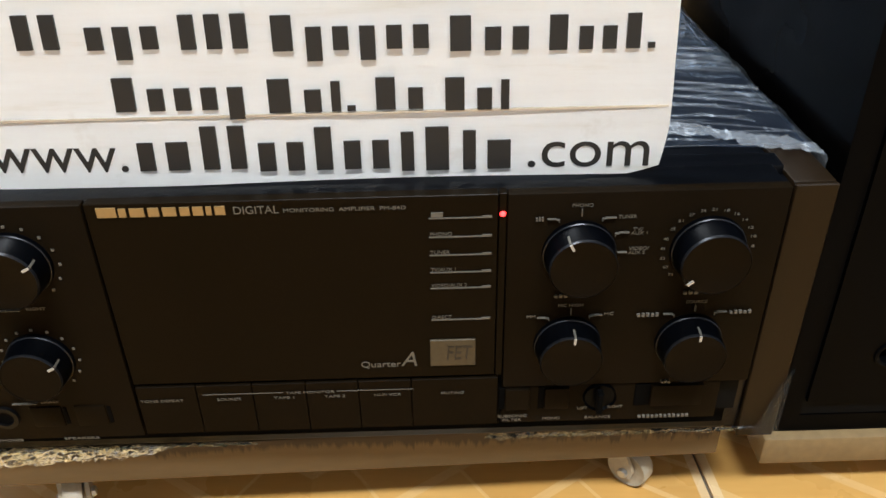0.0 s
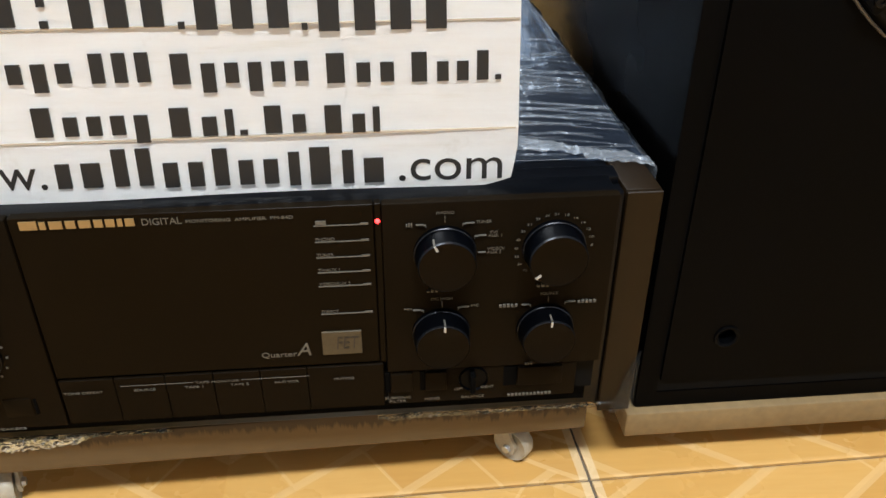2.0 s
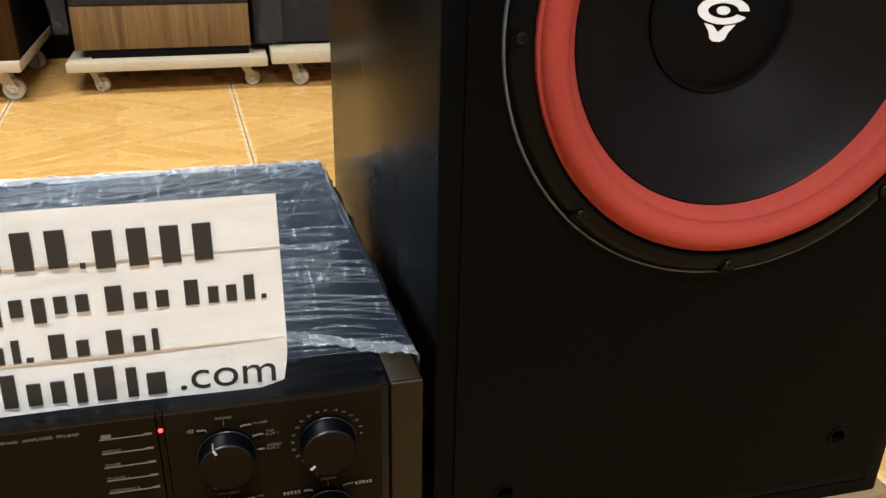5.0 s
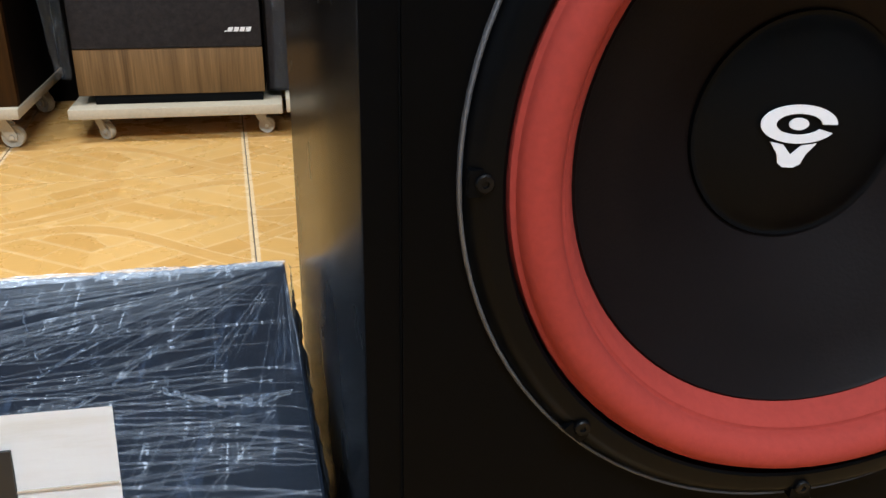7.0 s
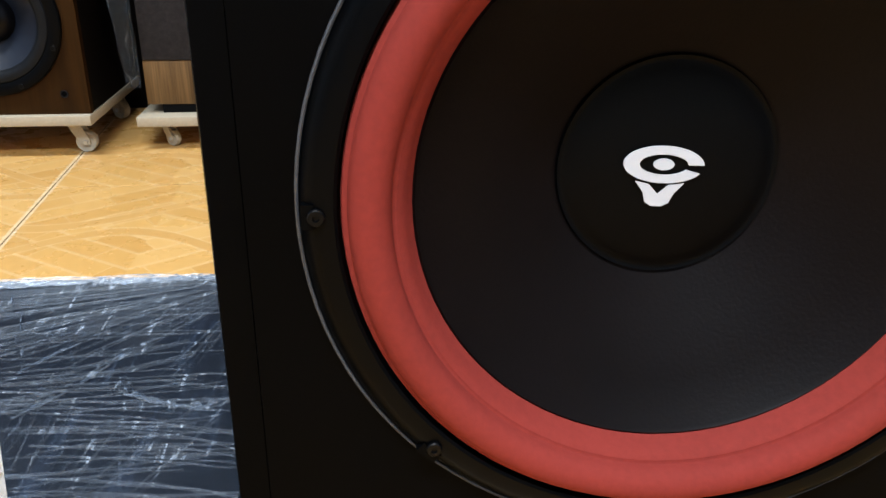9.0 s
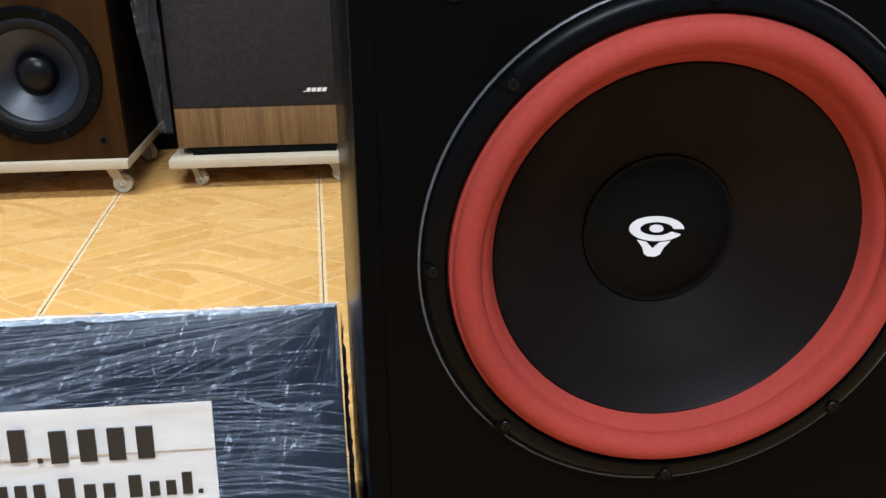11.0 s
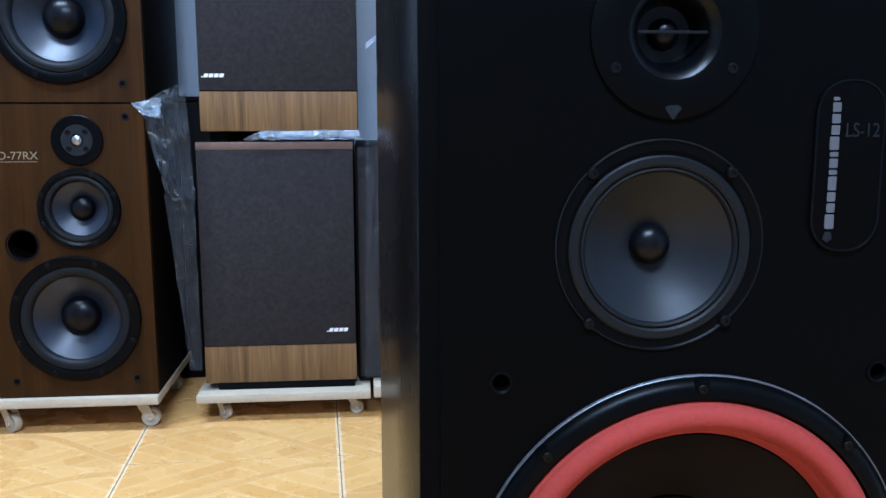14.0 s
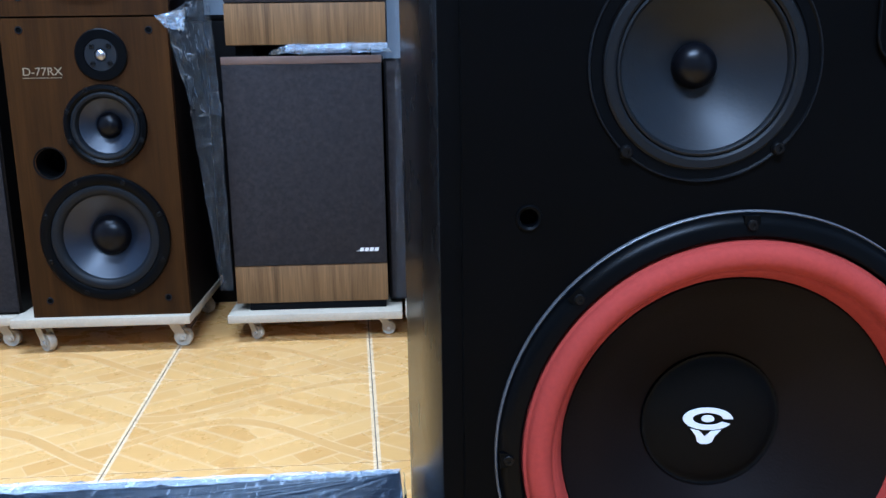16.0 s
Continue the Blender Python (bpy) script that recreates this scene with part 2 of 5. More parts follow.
M_FET = plain("badge_bronze", (0.056, 0.046, 0.030), 0.45, metal=0.3, spread=0.25, spec=0.3)
M_GREYPRINT = plain("grey_print", (0.075, 0.078, 0.090), 0.5, spread=0.1)
M_LED = glow("red_led", (1.0, 0.03, 0.03), 6.0)
M_SIDE = woodgrain("dark_side_veneer", (0.0125, 0.0070, 0.0028), (0.0060, 0.0033, 0.0014), (90, 0, 0), 0.35, 1.0, 0.15)
M_BOARD = plain("raw_board", (0.205, 0.136, 0.058), 0.75, spread=0.22, grain=30, bump=0.4)
M_STREAKED = streaked_board()
M_PALEBOARD = plain("pale_board", (0.40, 0.335, 0.235), 0.6, spread=0.15, grain=30, bump=0.25)
M_CASTOR = plain("castor_plastic", (0.37, 0.325, 0.245), 0.45, spread=0.2, grain=60)
M_ZINC = plain("zinc_bolt", (0.5, 0.52, 0.54), 0.35, metal=0.9)
M_PAPER = sign_paper()
M_SEAM = plain("paper_seam", (0.45, 0.38, 0.29), 0.7, spread=0.3)
M_INK = plain("black_ink", (0.007, 0.0065, 0.0065), 0.55, spread=0.2)
M_WALNUT = woodgrain("walnut_veneer", (0.039, 0.0155, 0.0022), (0.0140, 0.0053, 0.0008), (0, 0, 0), 0.45, 1.0, 0.09)
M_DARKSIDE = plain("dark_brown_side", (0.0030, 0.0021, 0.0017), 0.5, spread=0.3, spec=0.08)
M_OAK = woodgrain("oak_laminate", (0.215, 0.122, 0.046), (0.055, 0.028, 0.009), (0, 0, 0), 0.5, 1.3)
M_CLOTH = cloth_weave()
M_BROWNTRIM = plain("brown_trim", (0.11, 0.065, 0.045), 0.5)
M_BLUECONE = plain("cone_blue_black", (0.0058, 0.0092, 0.0180), 0.38, spread=0.15, grain=70, spec=0.45)
M_BRASS = plain("champagne_print", (0.22, 0.175, 0.11), 0.5, metal=0.2)
# blue tint puts the bluish wall's reflection into the clear film's colour
M_FILM = film_material("stretch_film", 0.012, 26.0, 8.0, 0.05, 1.065, 0.05, 0.2, (0.46, 0.64, 1.0))
M_FILM_SIDE = film_material("stretch_film_side", 0.016, 14.0, 60.0, 0.17, 1.18, 0.10, 0.2)
M_FILM_EDGE = film_material("stretch_film_bunched", 0.24, 20.0, 20.0, 0.42, 1.25, 0.3, 0.15)
M_FILM_FOLD = film_material("stretch_film_fold", 0.01, 34.0, 90.0, 0.16, 1.28, 0.9, 0.08)
M_FILM_HUNG = film_material("stretch_film_hung", 0.035, 22.0, 75.0, 0.36, 1.10, 0.25, 0.18, (0.80, 0.83, 0.87))
# whiter film whose glints are put into its colour
M_GLINT = film_material("film_glint", 0.10, 80.0, 0.0, 0.55, 1.30, 0.8, 0.12)
M_CREASE = film_material("film_crease", 0.04, 90.0, 0.0, 0.50, 1.04, 0.2, 0.2)
M_HOLE = plain("hole_dark", (0.001, 0.001, 0.001), 0.9, spec=0.05)
M_CHROME = plain("chrome_dome", (0.35, 0.35, 0.37), 0.3, metal=1.0, spread=0.05)
# lighter tone that paints highlights onto knob and trim edges
M_EDGELIGHT = plain("edge_highlight", (0.016, 0.017, 0.020), 0.3, metal=0.6, spread=0.1, spec=0.3)
M_HORN = plain("black_horn_plate", (0.0009, 0.0011, 0.0015), 0.45, spread=0.2, grain=60, bump=0.1, spec=0.05)
M_SHEEN = plain("glossy_black_moulding", (0.0010, 0.0013, 0.0019), 0.30, spread=0.15, grain=60, bump=0.05, spec=0.16)
M_POINTER = plain("pointer_print", (0.36, 0.34, 0.30), 0.5, spread=0.05)
M_SILVER = plain("silver_print", (0.72, 0.72, 0.72), 0.4, metal=0.3)


# ---- building helpers ----
ORIGIN = {}


def thing(name, at, label, category, group=""):
    ob = new(name)
    ob.location = at
    ob.empty_display_size = 0.05
    ORIGIN[ob] = Vector(at)
    return tagged(ob, label, category, group)


def origin(ob):
    while ob.parent is not None:
        ob = ob.parent
    return ORIGIN.get(ob, Vector((0, 0, 0)))


def mesh_of(bm, name, mat, smooth=True):
    bmesh.ops.recalc_face_normals(bm, faces=bm.faces)
    me = bpy.data.meshes.new(name)
    bm.to_mesh(me)
    bm.free()
    me.materials.append(mat)
    for p in me.polygons:
        p.use_smooth = smooth
    if smooth:
        me.set_sharp_from_angle(angle=radians(35))
    return me


def part(name, bm, mat, parent=None, label="", smooth=True):
    """Links a bmesh, drawn in world places, as one mesh object under a thing or a part."""
    if parent is not None:
        bmesh.ops.translate(bm, verts=bm.verts, vec=-origin(parent))
    ob = new(name, mesh_of(bm, name, mat, smooth))
    ob.parent = parent
    if label:
        tagged(ob, label)
    return ob


def piece(name, me, parent, at, turn=0.0):
    """One of many alike pieces that share a mesh."""
    ob = new(name, me)
    ob.parent = parent
    ob.location = Vector(at) - (origin(parent) if parent is not None else Vector((0, 0, 0)))
    if turn:
        ob.rotation_euler = (0, turn, 0)
    return ob


def box(bm, lo, hi, bevel=0.0, seg=2):
    r = bmesh.ops.create_cube(bm, size=1.0)
    vs = r["verts"]
    mid, size = (Vector(lo) + Vector(hi)) / 2, Vector(hi) - Vector(lo)
    for v in vs:
        v.co = Vector((v.co.x * size.x, v.co.y * size.y, v.co.z * size.z)) + mid
    if bevel:
        es = list({e for v in vs for e in v.link_edges})
        bmesh.ops.bevel(bm, geom=es, offset=bevel, segments=seg, affect="EDGES", profile=0.5)
    return bm


def boxed(lo, hi, bevel=0.0, seg=2):
    return box(bmesh.new(), lo, hi, bevel, seg)


def lathe(profile, centre, steps=64, bm=None, closed=False):
    """Turns (radius, forward) pairs about an axis that points to -y through centre."""
    bm = bm or bmesh.new()
    cx, cy, cz = centre
    rings = []
    for r, d in profile:
        if r < 1e-6:
            rings.append([bm.verts.new((cx, cy - d, cz))])
        else:
            rings.append([bm.verts.new((cx + r * math.cos(2 * math.pi * k / steps), cy - d, cz + r * math.sin(2 * math.pi * k / steps)))
                          for k in range(steps)])
    pairs = list(zip(rings, rings[1:])) + ([(rings[-1], rings[0])] if closed else [])
    for a, b in pairs:
        for k in range(steps):
            j = (k + 1) % steps
            q = [a[k % len(a)], a[j % len(a)], b[j % len(b)], b[k % len(b)]]
            q = list(dict.fromkeys(q))
            if len(q) > 2:
                bm.faces.new(q)
    return bm


def upright(profile, centre, steps=24, bm=None):
    """Turns (radius, height) pairs about a vertical axis."""
    bm = lathe([(r, -h) for r, h in profile], (0, 0, 0), steps, bm)
    for v in bm.verts:
        v.co = Vector((v.co.x + centre[0], -v.co.z + centre[1], v.co.y + centre[2]))
    return bm


def plate(outline, y0, y1):
    """A flat plate facing -y, of an outline in x and z, from y0 (front) to y1."""
    bm = bmesh.new()
    a = [bm.verts.new((x, y0, z)) for x, z in outline]
    b = [bm.verts.new((x, y1, z)) for x, z in outline]
    bm.faces.new(a)
    bm.faces.new(b[::-1])
    n = len(a)
    for k in range(n):
        bm.faces.new((a[k], b[k], b[(k + 1) % n], a[(k + 1) % n]))
    return bm


def holed(x0, z0, x1, z1, holes, y0, y1, steps=72):
    """A board facing -y with round holes (x, z, radius) through it."""
    bm = bmesh.new()
    loops = [[(x0, z0), (x1, z0), (x1, z1), (x0, z1)]] + [oval(hx, hz, r, r, steps) for hx, hz, r in holes]
    edges = []
    for loop in loops:
        vs = [bm.verts.new((x, y0, z)) for x, z in loop]
        edges += [bm.edges.new((vs[k], vs[(k + 1) % len(vs)])) for k in range(len(vs))]
    bmesh.ops.triangle_fill(bm, edges=edges, use_beauty=True, use_dissolve=False, normal=(0, -1, 0))
    got = bmesh.ops.extrude_face_region(bm, geom=bm.faces[:])
    bmesh.ops.translate(bm, verts=[g for g in got["geom"] if isinstance(g, bmesh.types.BMVert)], vec=(0, y1 - y0, 0))
    return bm


def carcass(x0, x1, y0, y1, z0, z1, t=0.016, skew=0.0):
    """A cabinet shell of board thickness t, open to the front."""
    bm = bmesh.new()
    out = [bm.verts.new((x, y, z)) for y in (y0, y1) for x, z in ((x0, z0), (x1, z0), (x1, z1), (x0, z1))]
    inn = [bm.verts.new((x, y, z)) for y in (y0, y1 - t) for x, z in ((x0 + t, z0 + t), (x1 - t, z0 + t), (x1 - t, z1 - t), (x0 + t, z1 - t))]
    for vs in (out, inn):
        for k in range(4):
            j = (k + 1) % 4
            bm.faces.new((vs[k], vs[j], vs[4 + j], vs[4 + k]))
        bm.faces.new(vs[4:])
    for k in range(4):
        j = (k + 1) % 4
        bm.faces.new((out[k], out[j], inn[j], inn[k]))
    for v in bm.verts:
        v.co.x += skew * (v.co.y - y0) / (y1 - y0)
    sharp = [e for e in bm.edges if all(v in out for v in e.verts)]
    bmesh.ops.bevel(bm, geom=sharp, offset=0.0022, segments=2, affect="EDGES", profile=0.5)
    return bm


def oval(cx, cz, rx, rz, steps=32, a0=0.0, a1=360.0):
    return [(cx + rx * math.cos(radians(a0 + (a1 - a0) * k / steps)), cz + rz * math.sin(radians(a0 + (a1 - a0) * k / steps)))
            for k in range(steps)]


def tube_loop(outline, y, r, sides=6):
    """A thin round bead along a closed outline in x and z, at depth y."""
    bm = bmesh.new()
    n = len(outline)
    mx, mz = sum(p[0] for p in outline) / n, sum(p[1] for p in outline) / n
    rings = []
    for k, (x, z) in enumerate(outline):
        (xa, za), (xb, zb) = outline[k - 1], outline[(k + 1) % n]
        out = Vector((zb - za, 0, xa - xb)).normalized()
        if out.dot(Vector((x - mx, 0, z - mz))) < 0:
            out = -out
        rings.append([bm.verts.new(Vector((x, y, z)) + out * r * math.cos(2 * math.pi * q / sides) + Vector((0, r * math.sin(2 * math.pi * q / sides), 0))) for q in range(sides)])
    for k in range(n):
        a, b = rings[k], rings[(k + 1) % n]
        for q in range(sides):
            bm.faces.new((a[q], a[(q + 1) % sides], b[(q + 1) % sides], b[q]))
    return bm


def rounded(x0, z0, x1, z1, r, steps=6):
    pts = []
    for cx, cz, a in ((x1 - r, z1 - r, 0), (x0 + r, z1 - r, 90), (x0 + r, z0 + r, 180), (x1 - r, z0 + r, 270)):
        pts += [(cx + r * math.cos(radians(a + 90 * k / steps)), cz + r * math.sin(radians(a + 90 * k / steps))) for k in range(steps + 1)]
    return pts


def lettering(name, words, mat, parent, x, y, z, height, width=None, align="LEFT", lean=0.0, turn=0.0, tilt=0.0):
    """Raised print on an upright face: built-in font, capital height in metres, left foot of the line at x, z."""
    cu = bpy.data.curves.new(name, "FONT")
    cu.body, cu.size, cu.align_x, cu.extrude, cu.shear = words, height / 0.69, align, 0.0001, lean
    tmp = bpy.data.objects.new(name, cu)
    me = bpy.data.meshes.new_from_object(tmp)
    bpy.data.objects.remove(tmp)
    xs = [v.co.x for v in me.vertices]
    sx = width / (max(xs) - min(xs)) if width and xs else 1.0
    rot = Matrix.Rotation(radians(turn), 4, "Y") @ Matrix.Rotation(radians(90 - tilt), 4, "X") @ Matrix.Diagonal((sx, 1, 1, 1))
    me.transform(Matrix.Translation(Vector((x, y, z)) - origin(parent)) @ rot)
    me.materials.clear()
    me.materials.append(mat)
    ob = new(name, me)
    ob.parent = parent
    return ob


def screw_mesh(r, proud=0.0015):
    return mesh_of(lathe([(0, proud * 0.3), (r * 0.35, proud * 0.3), (r * 0.4, proud), (r * 0.85, proud), (r, proud * 0.5), (r, -0.002)], (0, 0, 0), 12), "screw", M_STEEL)


def castor(parent, x, y, top, size, way=35.0):
    """A swivel castor under a board: mounting cup, slanted cheeks and a wheel that trails behind the pivot, standing on the floor."""
    r = size * 0.33
    trail, half = size * 0.30, r * 0.55
    turn = Matrix.Rotation(radians(way), 3, "Z")
    fork = bmesh.new()
    upright([(0, top), (0.018, top), (0.018, top - 0.0025), (r * 0.75, top - 0.004), (r * 0.62, top - size * 0.20), (0, top - size * 0.20)], (0, 0, 0), 20, fork)
    for side in (-1, 1):
        prof = [(-r * 0.55, top - 0.006), (r * 0.62, top - 0.006), (trail + r * 0.45, r * 1.25), (trail + r * 0.36, r * 0.72), (trail - r * 0.3, r * 0.72), (-r * 0.2, top - size * 0.34)]
        cheek = plate(prof, side * half - 0.0012, side * half + 0.0012)
        tmp = bpy.data.meshes.new("tmp")
        cheek.to_mesh(tmp)
        cheek.free()
        fork.from_mesh(tmp)
        bpy.data.meshes.remove(tmp)
    prof = [(0, 0.80), (0.30, 0.80), (0.42, 0.62), (0.80, 0.62), (0.92, 0.74), (1.0, 0.5), (1.0, -0.5), (0.92, -0.74), (0.80, -0.62), (0.42, -0.62), (0.30, -0.80), (0, -0.80)]
    wheel = lathe([(p * r, q * half) for p, q in prof], (trail, 0, r), 28)
    bolt = lathe([(0, half + 0.0035), (r * 0.20, half + 0.0035), (r * 0.24, half + 0.002), (r * 0.24, -half - 0.002), (r * 0.20, -half - 0.0035), (0, -half - 0.0035)], (trail, 0, r), 8)
    made = None
    for nm, bm, mat in (("castor", fork, M_CASTOR), ("wheel", wheel, M_CASTOR), ("axle_bolt", bolt, M_ZINC)):
        bmesh.ops.rotate(bm, verts=bm.verts, cent=(0, 0, 0), matrix=turn)
        bmesh.ops.translate(bm, verts=bm.verts, vec=(x, y, 0))
        ob = part(nm, bm, mat, made or parent)
        made = made or ob
    return made


def dolly(x0, x1, y0, y1, z0, z1, label, mat, way=-18.0, deep=0.050):
    """A board on four castors."""
    d = thing("dolly", ((x0 + x1) / 2, (y0 + y1) / 2, 0), label, "dolly", "speaker dollies")
    part("board", boxed((x0, y0, z0), (x1, y1, z1), 0.002), mat, d)
    inset = 0.050
    for n, (x, y) in enumerate(((x0 + inset, y0 + deep), (x1 - inset, y0 + deep), (x0 + inset, y1 - inset), (x1 - inset, y1 - inset))):
        castor(d, x, y, z0, z0, way + 17 * ((n * 5) % 3 - 1))
    return d


# ---- room ----
def setting(name, lo, hi, mat):
    ob = part(name, boxed(lo, hi), mat, None, smooth=False)
    return tagged(ob, kind="structure")


RX0, RX1, RY0, RY1, RZ = -2.4, 1.9, -3.2, 2.28, 2.8
setting("wall_north", (RX0, RY1, 0), (RX1, RY1 + 0.12, RZ), M_WALL)
setting("wall_south", (RX0, RY0 - 0.12, 0), (RX1, RY0, RZ), M_WALL)
setting("wall_west", (RX0 - 0.12, RY0 - 0.12, 0), (RX0, RY1 + 0.12, RZ), M_WALL)
setting("wall_east", (RX1, RY0 - 0.12, 0), (RX1 + 0.12, RY1 + 0.12, RZ), M_WALL)
setting("ceiling", (RX0 - 0.12, RY0 - 0.12, RZ), (RX1 + 0.12, RY1 + 0.12, RZ + 0.1), M_CEIL)
floor = setting("floor", (RX0 - 0.12, RY0 - 0.12, -0.08), (RX1 + 0.12, RY1 + 0.12, -0.0025), M_GROUT)
tagged(floor, "floor of glazed tiles with a parquet print", "floor")

for (lx, ly, lz), w, h, _ in LAMPS:
    fit_ob = thing("ceiling_light", (lx, ly, RZ), "white ceiling light with a glowing flat diffuser", "ceiling light", "ceiling lights")
    part("housing", boxed((lx - w / 2 - 0.02, ly - h / 2 - 0.02, lz + 0.03), (lx + w / 2 + 0.02, ly + h / 2 + 0.02, RZ), 0.004), M_FIT, fit_ob)
    part("diffuser", boxed((lx - w / 2, ly - h / 2, lz + 0.012), (lx + w / 2, ly + h / 2, lz + 0.0295), 0.003), M_DIFF, fit_ob)


# ---- large loudspeaker with the red surround ----
CX0, CX1, CY, CZ0, CZ1 = 0.2248, 0.588, 0.348, 0.043, 0.875
WX, WZ = 0.4110, 0.4125
PEGS = ((0.2785, 0.5640), (0.5365, 0.5640), (0.2755, 0.1010), (0.5365, 0.1060))


def tower_speaker():
    s = thing("loudspeaker", ((CX0 + CX1) / 2, CY + 0.16, CZ0), "tall black loudspeaker with a red woofer surround on a dolly", "loudspeaker")
    cab = part("cabinet", carcass(CX0, CX1, CY, CY + 0.335, CZ0, CZ1, 0.0132, -0.0195), M_VINYL, s)
    cab.data.materials.append(M_BAFFLE)
    for p in cab.data.polygons:
        p.material_index = 1 if abs(p.normal.y) > 0.8 and p.center.y < -0.10 else 0
    holes = [(WX, WZ, 0.1375), (0.3810, 0.6510, 0.0550), (0.3855, 0.7875, 0.0300)] + [(x, z, 0.0056) for x, z in PEGS]
    part("groove", holed(CX0 + 0.0134, CZ0 + 0.0134, CX1 - 0.0134, CZ1 - 0.0134, holes, CY + 0.0008, CY + 0.010), M_GROOVE, s, smooth=False)
    part("baffle", holed(CX0 + 0.0140, CZ0 + 0.025, CX1 - 0.0140, CZ1 - 0.0140, holes, CY - 0.0022, CY + 0.0006), M_BAFFLE, s, smooth=False)
    f = CY - 0.0022
    # woofer
    w = part("woofer", lathe([(0.1522, -0.002), (0.1519, 0.0024), (0.1482, 0.0072), (0.1450, 0.0084), (0.1392, 0.0086), (0.1380, 0.0078), (0.1372, 0.0), (0.1372, -0.03)], (WX, f, WZ), 96), M_RING, s, "black cast woofer ring")
    part("rim", lathe([(0.1533, -0.001), (0.1537, 0.0008), (0.1534, 0.0026), (0.1528, 0.0032), (0.1522, 0.0028), (0.1518, -0.001)], (WX, f, WZ), 96), M_RIM, w, "worn pale metal rim")
    # glued foot, one high roll, a shallow valley and the inner lip on the cone
    roll = [(0.1370, -0.004), (0.1369, 0.0045), (0.1362, 0.0066), (0.1348, 0.0070), (0.1343, 0.0074)]
    roll += [(0.1262 + 0.0080 * math.cos(radians(a)), 0.0070 + 0.0078 * math.sin(radians(a))) for a in range(10, 171, 10)]
    roll += [(0.1180, 0.0060), (0.1174, 0.0056), (0.1164, 0.0056), (0.1150, 0.0046), (0.1132, 0.0020), (0.1118, -0.0020), (0.1106, -0.0048), (0.1094, -0.0068)]
    part("surround", lathe(roll, (WX, f, WZ), 96), M_RED, w, "red foam surround")
    cone = [(0.1104, -0.0055), (0.1092, -0.0045), (0.1080, -0.0060), (0.090, -0.0170), (0.070, -0.0290), (0.0485, -0.0425), (0.036, -0.048)]
    part("cone", lathe(cone, (WX, f, WZ), 96), M_CONE, w)
    cap = [(0.0485, -0.0430), (0.0478, -0.0408), (0.0466, -0.0414)] + [(0.0465 * math.sin(radians(a)), -0.0430 + 0.0072 * math.cos(radians(a))) for a in (76, 67, 58, 49, 40, 31, 22, 14, 7, 0)]
    part("dust_cap", lathe(cap, (WX, f, WZ), 64), M_CAP, w)
    ly = f + 0.0352
    ring = bmesh.new()
    lx, lz = 0.4072, 0.4158

    def turned(points, k=1.05, a=radians(-4.5)):
        return [(lx + k * ((x - lx) * math.cos(a) - (z - lz) * math.sin(a)), lz + k * ((x - lx) * math.sin(a) + (z - lz) * math.cos(a))) for x, z in points]

    out, inn = turned(oval(lx, lz, 0.0166, 0.0077, 40, 4, 346)), turned(oval(lx, lz, 0.0100, 0.0042, 40, 4, 346))
    front = [[ring.verts.new((x, ly - 0.0003, z)) for x, z in loop] for loop in (out, inn)]
    back = [[ring.verts.new((x, ly + 0.0003, z)) for x, z in loop] for loop in (out, inn)]
    for k in range(len(out) - 1):
        for q in ((front[0], front[1]), (back[1], back[0]), (back[0], front[0]), (front[1], back[1])):
            ring.faces.new((q[0][k], q[0][k + 1], q[1][k + 1], q[1][k]))
    part("emblem_ring", ring, M_WHITE, w, "white printed emblem")
    part("emblem_dot", plate(turned(oval(lx, lz, 0.0043, 0.0024, 20)), ly, ly + 0.0006), M_WHITE, w)
    vee = [(-0.0118, -0.0082), (-0.0052, -0.0094), (-0.0005, -0.0140), (0.0038, -0.0094), (0.0108, -0.0082), (0.0068, -0.0135), (0.0052, -0.0182),
           (0.002, -0.0200), (-0.003, -0.0200), (-0.0058, -0.0182), (-0.0074, -0.0135)]
    vee = [(lx + p * 0.90, lz + q * 0.86 - 0.0004) for p, q in vee]
    part("emblem_foot", plate(turned(vee), ly, ly + 0.0006), M_WHITE, w)
    me = screw_mesh(0.0034, 0.0012)
    # raised dark blocks stand in for the shaded notches around the screws
    notch_me = mesh_of(boxed((0.0004, -0.0002, -0.0048), (0.0052, 0.0040, 0.0048)), "notch_block", M_HORN)
    for k in range(8):
        a = radians(45 * k)
        piece("notch_block", notch_me, w, (WX + 0.1458 * math.cos(a), f - 0.0086, WZ + 0.1458 * math.sin(a)), -a)
        piece("screw", me, w, (WX + 0.1455 * math.cos(a), f - 0.0090, WZ + 0.1455 * math.sin(a)))
    # midrange
    mx, mz = 0.3810, 0.6510
    m = part("midrange", lathe([(0.0602, -0.001), (0.0600, 0.0016), (0.0588, 0.0026), (0.0545, 0.0026), (0.0530, 0.0014), (0.0527, -0.0006)], (mx, f, mz), 72), M_GREYRING, s, "grey rubber midrange ring")
    part("recess_edge", lathe([(0.0692, -0.001), (0.0690, 0.0012), (0.0680, 0.0018), (0.0670, 0.0008), (0.0612, 0.0004), (0.0604, -0.0008)], (mx, f, mz + 0.0015), 72), M_RING, m, "glossy black trim ring")
    # highlight on the trim ring, painted as a paler edge
    part("bright_edge", lathe([(0.0691, 0.0010), (0.0685, 0.0018), (0.0678, 0.0017)], (mx, f, mz + 0.0015), 72), M_EDGELIGHT, m)
    part("surround", lathe([(0.0529, -0.0008), (0.0520, 0.0012), (0.0508, 0.0016), (0.0496, 0.0006), (0.0490, -0.0016)], (mx, f, mz), 72), M_GREYRING, m)
